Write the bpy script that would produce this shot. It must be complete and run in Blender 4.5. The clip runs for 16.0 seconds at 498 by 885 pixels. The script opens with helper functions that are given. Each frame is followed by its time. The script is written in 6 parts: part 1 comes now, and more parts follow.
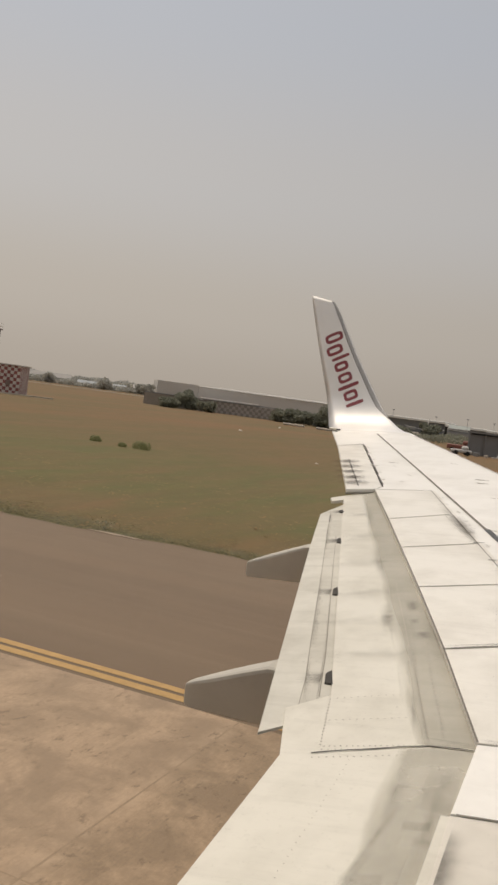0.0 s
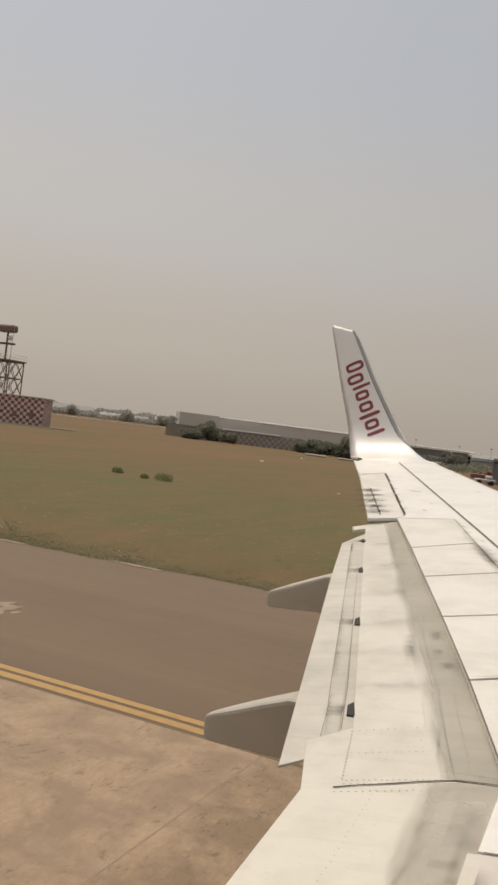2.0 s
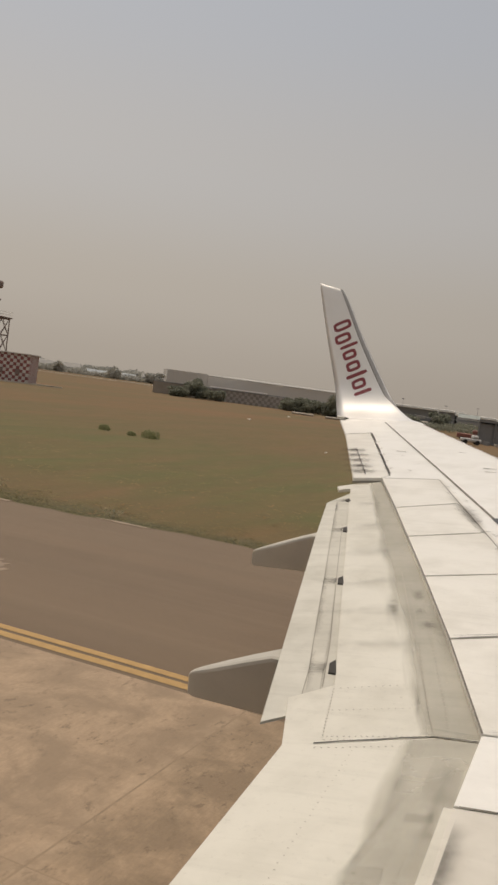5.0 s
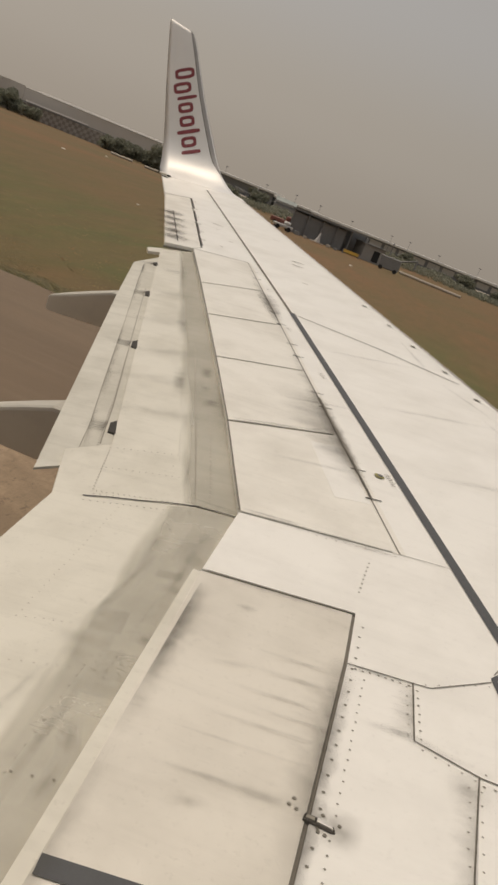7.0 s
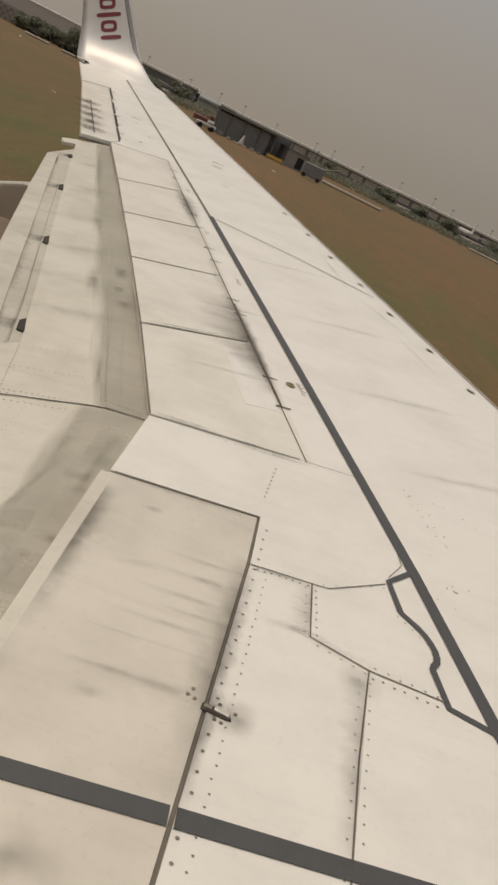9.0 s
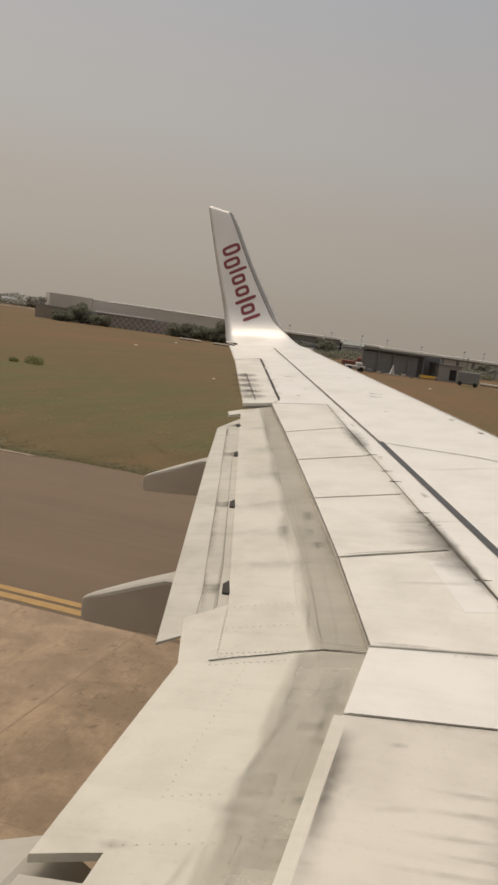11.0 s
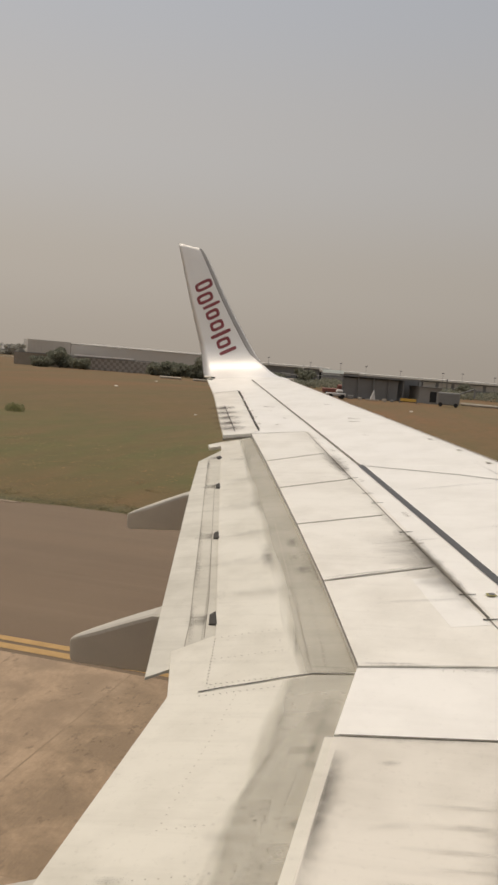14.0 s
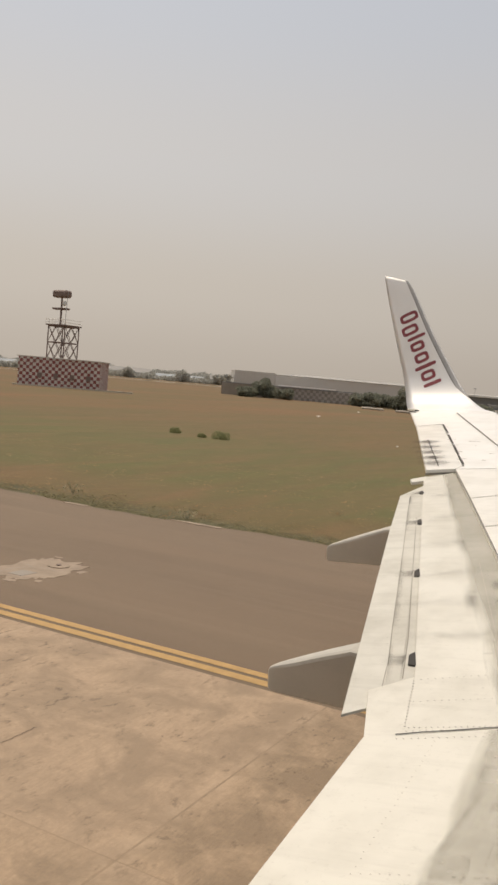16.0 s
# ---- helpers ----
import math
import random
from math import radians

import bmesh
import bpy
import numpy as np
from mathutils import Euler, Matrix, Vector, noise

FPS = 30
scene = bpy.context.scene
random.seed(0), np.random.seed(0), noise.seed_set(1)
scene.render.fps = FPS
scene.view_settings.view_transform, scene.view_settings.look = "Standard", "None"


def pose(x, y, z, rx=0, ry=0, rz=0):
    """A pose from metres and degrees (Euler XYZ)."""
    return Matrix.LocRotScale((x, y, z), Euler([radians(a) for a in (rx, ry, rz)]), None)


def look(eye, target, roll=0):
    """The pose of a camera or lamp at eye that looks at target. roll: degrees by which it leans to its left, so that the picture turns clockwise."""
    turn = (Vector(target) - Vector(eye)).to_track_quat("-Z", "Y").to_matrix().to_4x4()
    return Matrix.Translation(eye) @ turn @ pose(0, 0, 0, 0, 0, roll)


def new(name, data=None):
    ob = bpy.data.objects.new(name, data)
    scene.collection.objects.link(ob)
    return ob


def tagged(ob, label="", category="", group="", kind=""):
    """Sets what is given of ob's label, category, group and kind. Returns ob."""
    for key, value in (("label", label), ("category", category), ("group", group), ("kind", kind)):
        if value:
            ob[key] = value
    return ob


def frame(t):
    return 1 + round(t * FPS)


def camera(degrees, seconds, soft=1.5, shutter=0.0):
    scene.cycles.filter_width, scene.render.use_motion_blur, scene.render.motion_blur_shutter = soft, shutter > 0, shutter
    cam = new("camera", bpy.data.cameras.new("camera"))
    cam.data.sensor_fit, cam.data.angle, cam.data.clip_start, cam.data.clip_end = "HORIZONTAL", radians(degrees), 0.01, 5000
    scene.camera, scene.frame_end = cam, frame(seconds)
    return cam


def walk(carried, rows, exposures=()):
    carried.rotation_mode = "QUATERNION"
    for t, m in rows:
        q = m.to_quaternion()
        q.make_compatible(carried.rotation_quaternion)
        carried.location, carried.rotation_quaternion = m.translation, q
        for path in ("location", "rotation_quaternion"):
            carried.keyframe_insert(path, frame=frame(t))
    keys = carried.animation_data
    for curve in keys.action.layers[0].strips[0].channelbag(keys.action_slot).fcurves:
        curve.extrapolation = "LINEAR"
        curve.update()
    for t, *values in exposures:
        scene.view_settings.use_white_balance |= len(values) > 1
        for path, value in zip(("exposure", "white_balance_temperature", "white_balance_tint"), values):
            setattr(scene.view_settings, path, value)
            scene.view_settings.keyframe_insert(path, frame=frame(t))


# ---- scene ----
# Metres. x towards the aircraft's nose, y outboard along the wing, z up from the taxiway.
import itertools
from mathutils.bvhtree import BVHTree

# ---- camera ----


def view(x, y, z, yaw, pitch, roll):
    a, p = radians(yaw), radians(pitch)
    ahead = Vector((-math.sin(a) * math.cos(p), math.cos(a) * math.cos(p), math.sin(p)))
    return look((x, y, z), Vector((x, y, z)) + ahead, roll)


cam = camera(32.29, 16.0, soft=2.7)
PATH = [
    (0.0, view(0.006, -0.030, 4.013, 23.10, -2.48, 7.50)),
    (0.5, view(0.009, 0.011, 3.996, 24.16, -1.81, 7.20)),
    (1.0, view(0.022, 0.001, 3.992, 24.86, -1.22, 6.72)),
    (1.5, view(0.008, 0.015, 4.005, 24.87, -1.28, 6.82)),
    (2.0, view(0.008, 0.016, 3.993, 24.81, -0.62, 7.09)),
    (2.5, view(0.024, -0.014, 3.991, 25.25, -0.10, 6.84)),
    (3.0, view(0.014, 0.016, 3.994, 25.19, -0.39, 6.72)),
    (3.2, view(0.006, 0.024, 4.008, 25.00, -0.42, 6.51)),
    (5.3, view(0.016, 0.032, 4.007, 22.69, -4.91, 8.05)),
    (5.5, view(0.007, 0.036, 4.011, 20.72, -7.18, 9.54)),
    (6.0, view(-0.036, 0.028, 4.032, 14.29, -12.76, 16.14)),
    (6.5, view(-0.052, 0.011, 4.050, 8.68, -15.07, 20.74)),
    (7.0, view(-0.050, 0.013, 4.040, 6.06, -15.13, 22.00)),
    (7.5, view(-0.047, 0.009, 4.015, 5.85, -14.14, 21.27)),
    (8.0, view(-0.044, 0.010, 4.024, 3.69, -14.50, 22.32)),
    (8.5, view(-0.045, -0.006, 4.043, -0.92, -16.00, 25.57)),
    (9.0, view(-0.031, 0.001, 4.036, -1.99, -18.37, 26.30)),
    (9.5, view(-0.046, 0.003, 4.039, 0.61, -17.12, 25.12)),
    (10.0, view(-0.037, 0.008, 4.013, 8.54, -11.18, 19.96)),
    (10.2, view(-0.035, 0.043, 4.000, 12.09, -10.23, 15.10)),
    (12.3, view(0.018, 0.008, 3.985, 16.58, -4.63, 6.05)),
    (12.5, view(0.016, 0.031, 3.984, 16.38, -4.82, 6.03)),
    (13.0, view(0.025, 0.012, 3.986, 15.78, -5.34, 5.06)),
    (13.5, view(0.029, 0.020, 3.999, 15.19, -5.48, 4.64)),
    (14.0, view(0.040, 0.010, 3.975, 14.79, -4.81, 4.56)),
    (14.5, view(0.048, -0.003, 3.984, 16.74, -3.43, 4.26)),
    (15.0, view(0.004, 0.009, 4.025, 22.56, -2.78, 5.61)),
    (15.5, view(0.019, 0.009, 4.026, 26.90, -3.74, 5.29)),
    (16.0, view(0.033, -0.004, 3.997, 28.26, -3.88, 4.93)),
]
EXPOSURES = [(0.0, 0.05, 6800, 12), (2.0, 0.08, 6850, 12), (3.0, 0.06, 6850, 12), (5.5, -0.12, 6900, 12), (6.5, -0.26, 7000, 12), (7.0, -0.24, 7000, 12), (8.0, -0.16, 6900, 12), (9.0, -0.38, 7000, 12), (9.5, -0.28, 7000, 12),
             (12.5, -0.06, 6800, 12), (13.0, 0.0, 6780, 12), (14.5, -0.04, 6850, 12), (16.0, 0.28, 6800, 12)]
walk(cam, PATH, EXPOSURES)

# ---- world and sun ----
SUN_AZ, SUN_EL = 72.0, 70.5  # degrees to the tail side of straight outboard, and up
world = bpy.data.worlds.new("hazy_sky")
scene.world = world
world.use_nodes = True
wn, wl = world.node_tree.nodes, world.node_tree.links
wn.clear()
sky = wn.new("ShaderNodeTexSky")
sky.sky_type, sky.sun_disc = "NISHITA", False
sky.sun_elevation, sky.sun_rotation = radians(SUN_EL), radians(-SUN_AZ)
sky.dust_density, sky.air_density, sky.ozone_density = 7.0, 1.5, 1.0
sky_bg = wn.new("ShaderNodeBackground")
sky_bg.inputs["Strength"].default_value = 0.012
wl.new(sky.outputs[0], sky_bg.inputs["Color"])
tc = wn.new("ShaderNodeTexCoord")
sep = wn.new("ShaderNodeSeparateXYZ")
wl.new(tc.outputs["Generated"], sep.inputs[0])
ramp = wn.new("ShaderNodeValToRGB")
ramp.color_ramp.interpolation = "EASE"
els = ramp.color_ramp.elements
els[0].position, els[0].color = 0.0, (0.356, 0.322, 0.281, 1)
els[1].position, els[1].color = 1.0, (0.54, 0.55, 0.58, 1)
for pos, col in ((0.10, (0.384, 0.357, 0.323, 1)), (0.24, (0.400, 0.395, 0.390, 1)), (0.42, (0.366, 0.390, 0.426, 1))):
    e = els.new(pos)
    e.color = col
wl.new(sep.outputs["Z"], ramp.inputs[0])
# the haze is thicker with light towards the sun's side
side = wn.new("ShaderNodeVectorMath")
side.operation = "DOT_PRODUCT"
side.inputs[1].default_value = (-math.sin(radians(60)), math.cos(radians(60)), 0.25)
wl.new(tc.outputs["Generated"], side.inputs[0])
glow = wn.new("ShaderNodeMapRange")
glow.inputs["From Min"].default_value, glow.inputs["From Max"].default_value = -0.2, 1.0
glow.inputs["To Min"].default_value, glow.inputs["To Max"].default_value = 0.76, 1.12
wl.new(side.outputs["Value"], glow.inputs["Value"])
haze_bg = wn.new("ShaderNodeBackground")
wl.new(ramp.outputs[0], haze_bg.inputs["Color"])
wl.new(glow.outputs[0], haze_bg.inputs["Strength"])
# the bright aureole that dust makes round the sun
near = wn.new("ShaderNodeVectorMath")
near.operation = "DOT_PRODUCT"
near.inputs[1].default_value = (-math.sin(radians(SUN_AZ)) * math.cos(radians(SUN_EL)), math.cos(radians(SUN_AZ)) * math.cos(radians(SUN_EL)), math.sin(radians(SUN_EL)))
wl.new(tc.outputs["Generated"], near.inputs[0])
keep = wn.new("ShaderNodeMath")
keep.operation, keep.inputs[1].default_value = "MAXIMUM", 0.0
wl.new(near.outputs["Value"], keep.inputs[0])
fall = wn.new("ShaderNodeMath")
fall.operation, fall.inputs[1].default_value = "POWER", 16.0
wl.new(keep.outputs[0], fall.inputs[0])
gain = wn.new("ShaderNodeMath")
gain.operation, gain.inputs[1].default_value = "MULTIPLY", 2.8
wl.new(fall.outputs[0], gain.inputs[0])
aureole = wn.new("ShaderNodeBackground")
aureole.inputs["Color"].default_value = (1.0, 0.90, 0.76, 1)
wl.new(gain.outputs[0], aureole.inputs["Strength"])
both = wn.new("ShaderNodeAddShader")
wl.new(haze_bg.outputs[0], both.inputs[0])
wl.new(aureole.outputs[0], both.inputs[1])
add = wn.new("ShaderNodeAddShader")
wl.new(sky_bg.outputs[0], add.inputs[0])
wl.new(both.outputs[0], add.inputs[1])
out = wn.new("ShaderNodeOutputWorld")
wl.new(add.outputs[0], out.inputs["Surface"])

sun_data = bpy.data.lights.new("sun", "SUN")
sun_data.energy, sun_data.angle, sun_data.color = 0.80, radians(12), (1.0, 0.87, 0.70)
sun = new("sun", sun_data)
sun_from = Vector((-math.sin(radians(SUN_AZ)) * math.cos(radians(SUN_EL)), math.cos(radians(SUN_AZ)) * math.cos(radians(SUN_EL)), math.sin(radians(SUN_EL))))
sun.matrix_world = look(sun_from * 60, (0, 0, 0))

# ---- materials ----


def mat(name, rough=0.6, metal=0.0, coat=0.0):
    m = bpy.data.materials.new(name)
    m.use_nodes = True
    b = m.node_tree.nodes["Principled BSDF"]
    b.inputs["Roughness"].default_value, b.inputs["Metallic"].default_value = rough, metal
    b.inputs["Coat Weight"].default_value, b.inputs["Coat Roughness"].default_value = coat, 0.22
    return m, m.node_tree.nodes, m.node_tree.links, b


def coords(n, l, scale=(1, 1, 1), turn=0.0):
    c = n.new("ShaderNodeNewGeometry")
    p = n.new("ShaderNodeMapping")
    p.inputs["Scale"].default_value, p.inputs["Rotation"].default_value = scale, (0, 0, radians(turn))
    l.new(c.outputs["Position"], p.inputs["Vector"])
    return p.outputs[0]


def grain(n, l, vec, scale, detail=4.0, rough=0.6, distort=0.0):
    t = n.new("ShaderNodeTexNoise")
    t.inputs["Scale"].default_value, t.inputs["Detail"].default_value = scale, detail
    t.inputs["Roughness"].default_value, t.inputs["Distortion"].default_value = rough, distort
    l.new(vec, t.inputs["Vector"])
    return t.outputs["Fac"]


def spread(n, l, fac, lo, hi, a=0.0, b=1.0):
    r = n.new("ShaderNodeMapRange")
    r.inputs["From Min"].default_value, r.inputs["From Max"].default_value = lo, hi
    r.inputs["To Min"].default_value, r.inputs["To Max"].default_value = a, b
    l.new(fac, r.inputs["Value"])
    return r.outputs[0]


def mixc(n, l, fac, a, b, mode="MIX"):
    m = n.new("ShaderNodeMix")
    m.data_type, m.blend_type = "RGBA", mode
    for sock, v in ((m.inputs["Factor"], fac), (m.inputs["A"], a), (m.inputs["B"], b)):
        if isinstance(v, (int, float)):
            sock.default_value = v
        elif isinstance(v, tuple):
            sock.default_value = (*v, 1)
        else:
            l.new(v, sock)
    return m.outputs["Result"]


def bump(n, l, b, fac, strength, dist=0.01):
    k = n.new("ShaderNodeBump")
    k.inputs["Strength"].default_value, k.inputs["Distance"].default_value = strength, dist
    l.new(fac, k.inputs["Height"])
    l.new(k.outputs[0], b.inputs["Normal"])


def paint(name, base, dirt, amount=0.5, rough=0.42, streak=1.0, coat=0.15, vary=1.0):
    """Aircraft paint: chordwise wash streaks, cloudy grime and fine dust over a base colour."""
    m, n, l, b = mat(name, rough, 0.0, coat)
    v = coords(n, l)
    cloud = spread(n, l, grain(n, l, v, 2.1, 4), 0.42, 0.74)
    long = spread(n, l, grain(n, l, coords(n, l, (0.7, 9.0, 1.0), 8), 1.6, 5, 0.65), 0.50, 0.80)
    fine = spread(n, l, grain(n, l, v, 38, 3, 0.7), 0.58, 0.85)
    c = mixc(n, l, cloud, base, tuple(p * (1 - 0.35 * amount) + q * 0.35 * amount for p, q in zip(base, dirt)))
    k = n.new("ShaderNodeMath")
    k.operation, k.inputs[1].default_value = "MULTIPLY", 0.28 * amount * streak
    l.new(long, k.inputs[0])
    c = mixc(n, l, k.outputs[0], c, dirt)
    k2 = n.new("ShaderNodeMath")
    k2.operation, k2.inputs[1].default_value = "MULTIPLY", 0.30 * amount
    l.new(fine, k2.inputs[0])
    c = mixc(n, l, k2.outputs[0], c, dirt)
    l.new(c, b.inputs["Base Color"])
    l.new(spread(n, l, cloud, 0, 1, rough - 0.06 * vary, rough + 0.14 * vary), b.inputs["Roughness"])
    bump(n, l, b, grain(n, l, v, 2.2, 2), 0.05, 0.02)
    return m


def plain(name, base, rough=0.6, metal=0.0, var=0.25, scale=6.0, relief=0.1):
    m, n, l, b = mat(name, rough, metal)
    v = coords(n, l)
    f = spread(n, l, grain(n, l, v, scale, 4), 0.3, 0.75)
    f2 = spread(n, l, grain(n, l, v, scale * 9, 3), 0.3, 0.75)
    c = mixc(n, l, f, tuple(x * (1 - var) for x in base), tuple(min(1, x * (1 + var)) for x in base))
    c = mixc(n, l, 0.5, c, mixc(n, l, f2, tuple(x * (1 - var) for x in base), base))
    l.new(c, b.inputs["Base Color"])
    bump(n, l, b, f2, relief, 0.01)
    return m


WHITE = paint("white_wing_paint", (0.91, 0.892, 0.838), (0.30, 0.285, 0.25), 0.45, rough=0.42, streak=0.6, coat=0.12)
WHITE_SPOILER = paint("white_spoiler_paint", (0.87, 0.842, 0.765), (0.28, 0.255, 0.205), 0.7, rough=0.42, streak=0.6, coat=0.15)
# Inboard spoiler white: real dirt, plus darkening for the view's dim near edge.
WHITE_GROUND = paint("inboard_spoiler_dimmed_paint", (0.77, 0.73, 0.645), (0.28, 0.255, 0.205), 0.8, rough=0.42, streak=0.6, coat=0.2)
WHITE_WINGLET = paint("white_winglet_paint", (0.84, 0.825, 0.79), (0.4, 0.38, 0.35), 0.25, rough=0.40, coat=1.0, vary=0.2)
WHITE_WINGLET.node_tree.nodes["Principled BSDF"].inputs["Coat Roughness"].default_value = 0.42
WHITE_WINGLET.node_tree.nodes["Principled BSDF"].inputs["Coat IOR"].default_value = 2.3
WHITE_FLAP = paint("flap_white_paint", (0.765, 0.735, 0.64), (0.27, 0.25, 0.19), 0.9, streak=0.6)
GREY_AFT = paint("aft_flap_pale_grey", (0.66, 0.64, 0.565), (0.25, 0.235, 0.19), 0.9, rough=0.6, coat=0.0)
GREY_FAIRING = paint("fairing_paint", (0.55, 0.525, 0.46), (0.2, 0.19, 0.17), 0.5, rough=0.5, coat=0.0)
AFT_WORN = paint("aft_flap_worn_grey", (0.615, 0.592, 0.515), (0.22, 0.205, 0.165), 1.0, rough=0.6, coat=0.0)
GREY_EDGE = plain("winglet_edge_grey", (0.40, 0.39, 0.375), 0.4, 0.2, var=0.1)
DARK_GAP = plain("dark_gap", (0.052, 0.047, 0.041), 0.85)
SEAM = plain("seam_sealant", (0.195, 0.178, 0.148), 0.8)
LINE_GREY = plain("walkway_line_grey", (0.085, 0.088, 0.092), 0.65, var=0.15, scale=12)
RIVET = plain("fastener_grime", (0.285, 0.262, 0.215), 0.7)
RIVET_PALE = plain("pale_fastener", (0.57, 0.535, 0.455), 0.7)
STEEL = plain("steel", (0.34, 0.33, 0.31), 0.4, 0.9)
STEEL_BRIGHT = plain("polished_steel", (0.72, 0.70, 0.66), 0.35, 0.5)
RED_PAINT = plain("maroon_paint", (0.27, 0.062, 0.070), 0.45, var=0.12)
BROWN_TRIM = plain("brown_edge_sealant", (0.17, 0.11, 0.08), 0.7)


def stain_material(name, colour, strength, power=1.6):
    """Grime that fades out from the middle of a patch and breaks up in streaks."""
    m, n, l, b = mat(name, 0.75)
    b.inputs["Base Color"].default_value = (*colour, 1)
    uv = n.new("ShaderNodeTexCoord")
    s = n.new("ShaderNodeSeparateXYZ")
    l.new(uv.outputs["UV"], s.inputs[0])

    def fade(sock):
        a = n.new("ShaderNodeMath")
        a.operation = "PINGPONG"
        a.inputs[1].default_value = 0.5
        l.new(sock, a.inputs[0])
        k = n.new("ShaderNodeMath")
        k.operation, k.use_clamp = "MULTIPLY", True
        k.inputs[1].default_value = 2.0
        l.new(a.outputs[0], k.inputs[0])
        p = n.new("ShaderNodeMath")
        p.operation, p.inputs[1].default_value = "POWER", power
        l.new(k.outputs[0], p.inputs[0])
        return p.outputs[0]

    q = n.new("ShaderNodeMath")
    q.operation = "MULTIPLY"
    l.new(fade(s.outputs["X"]), q.inputs[0])
    l.new(fade(s.outputs["Y"]), q.inputs[1])
    noise_f = spread(n, l, grain(n, l, coords(n, l, (2.5, 3.5, 1)), 4.0, 5), 0.22, 0.66)
    r = n.new("ShaderNodeMath")
    r.operation = "MULTIPLY"
    l.new(q.outputs[0], r.inputs[0])
    l.new(noise_f, r.inputs[1])
    t = n.new("ShaderNodeMath")
    t.operation, t.use_clamp, t.inputs[1].default_value = "MULTIPLY", True, strength
    l.new(r.outputs[0], t.inputs[0])
    l.new(t.outputs[0], b.inputs["Alpha"])
    return m


def smear_material(name, colour, strength, power=1.5, streak=14.0, low=0.45):
    """Soot that starts hard at an edge and is drawn out backwards in soft streaks."""
    m, n, l, b = mat(name, 0.75)
    b.inputs["Base Color"].default_value = (*colour, 1)
    uv = n.new("ShaderNodeTexCoord")
    s = n.new("ShaderNodeSeparateXYZ")
    l.new(uv.outputs["UV"], s.inputs[0])

    def op(kind, a, v):
        q = n.new("ShaderNodeMath")
        q.operation, q.use_clamp = kind, True
        for sock, val in ((q.inputs[0], a), (q.inputs[1], v)):
            if isinstance(val, (int, float)):
                sock.default_value = val
            else:
                l.new(val, sock)
        return q.outputs[0]

    ends = spread(n, l, op("PINGPONG", s.outputs["X"], 0.5), 0.0, 0.32)
    mp = n.new("ShaderNodeMapping")
    mp.inputs["Scale"].default_value = (streak, 0.7, 1)
    l.new(uv.outputs["UV"], mp.inputs["Vector"])
    lines = grain(n, l, mp.outputs[0], 1.0, 3, 0.6)
    reach = spread(n, l, lines, 0.25, 0.75, 0.55, 1.25)
    back = n.new("ShaderNodeMath")
    back.operation = "DIVIDE"
    l.new(s.outputs["Y"], back.inputs[0])
    l.new(reach, back.inputs[1])
    tail = op("POWER", op("SUBTRACT", 1.0, back.outputs[0]), power)
    a = op("MULTIPLY", op("MULTIPLY", tail, op("POWER", ends, 0.8)), spread(n, l, lines, 0.3, 0.7, low, 1.0))
    l.new(op("MULTIPLY", a, strength), b.inputs["Alpha"])
    return m


def worn_material(name, base, dirt, strength, soft, wander, seed):
    """Rubbed paint: thick at the front of a band, breaking up along it in long streaks towards its back edge."""
    m = paint(name, base, dirt, 0.9, rough=0.5, coat=0.05)
    n, l = m.node_tree.nodes, m.node_tree.links
    b = n["Principled BSDF"]
    uv = n.new("ShaderNodeTexCoord")
    s = n.new("ShaderNodeSeparateXYZ")
    l.new(uv.outputs["UV"], s.inputs[0])
    mp = n.new("ShaderNodeMapping")
    mp.inputs["Scale"].default_value, mp.inputs["Location"].default_value = (6.0, 5.0, 1), (seed, seed, 0)
    l.new(uv.outputs["UV"], mp.inputs["Vector"])
    lines = spread(n, l, grain(n, l, mp.outputs[0], 1.0, 2, 0.5, 0.3), 0.3, 0.7, -wander, wander)
    k = n.new("ShaderNodeMath")
    k.operation = "ADD"
    l.new(s.outputs["Y"], k.inputs[0])
    l.new(lines, k.inputs[1])
    edge = spread(n, l, k.outputs[0], 0.86 - soft, 0.86, strength, 0.0)
    l.new(edge, b.inputs["Alpha"])
    return m


WORN_OUTER = worn_material("worn_outer_flap_nose", (0.49, 0.465, 0.385), (0.20, 0.188, 0.145), 0.46, 0.22, 0.08, 3.0)
WORN_INNER = worn_material("worn_inner_flap_nose", (0.50, 0.472, 0.395), (0.20, 0.188, 0.145), 0.41, 0.13, 0.05, 8.0)
SMEAR = smear_material("drawn_soot", (0.06, 0.055, 0.047), 0.85)
SMEAR_MID = smear_material("brown_drawn_soot", (0.085, 0.073, 0.060), 0.60, 1.2, 12.0)
SMEAR_SOFT = smear_material("drawn_grime", (0.13, 0.115, 0.092), 0.36, 1.3)
STAIN = stain_material("soot_stain", (0.065, 0.058, 0.047), 0.46)
STAIN_DARK = stain_material("thick_soot", (0.085, 0.068, 0.048), 0.95, 0.9)
BARE = stain_material("bare_flap_paint", (0.26, 0.245, 0.20), 0.20, 0.22)
BLOT = stain_material("rubbed_grey_blot", (0.14, 0.125, 0.10), 0.62, 1.0)
STAIN_FAINT = stain_material("faint_grime", (0.20, 0.185, 0.145), 0.30, 1.6)
STAIN_SOFT = stain_material("soft_grime", (0.16, 0.145, 0.112), 0.34, 1.2)


EDGE_Y = 20.3  # where the taxiway meets the grass


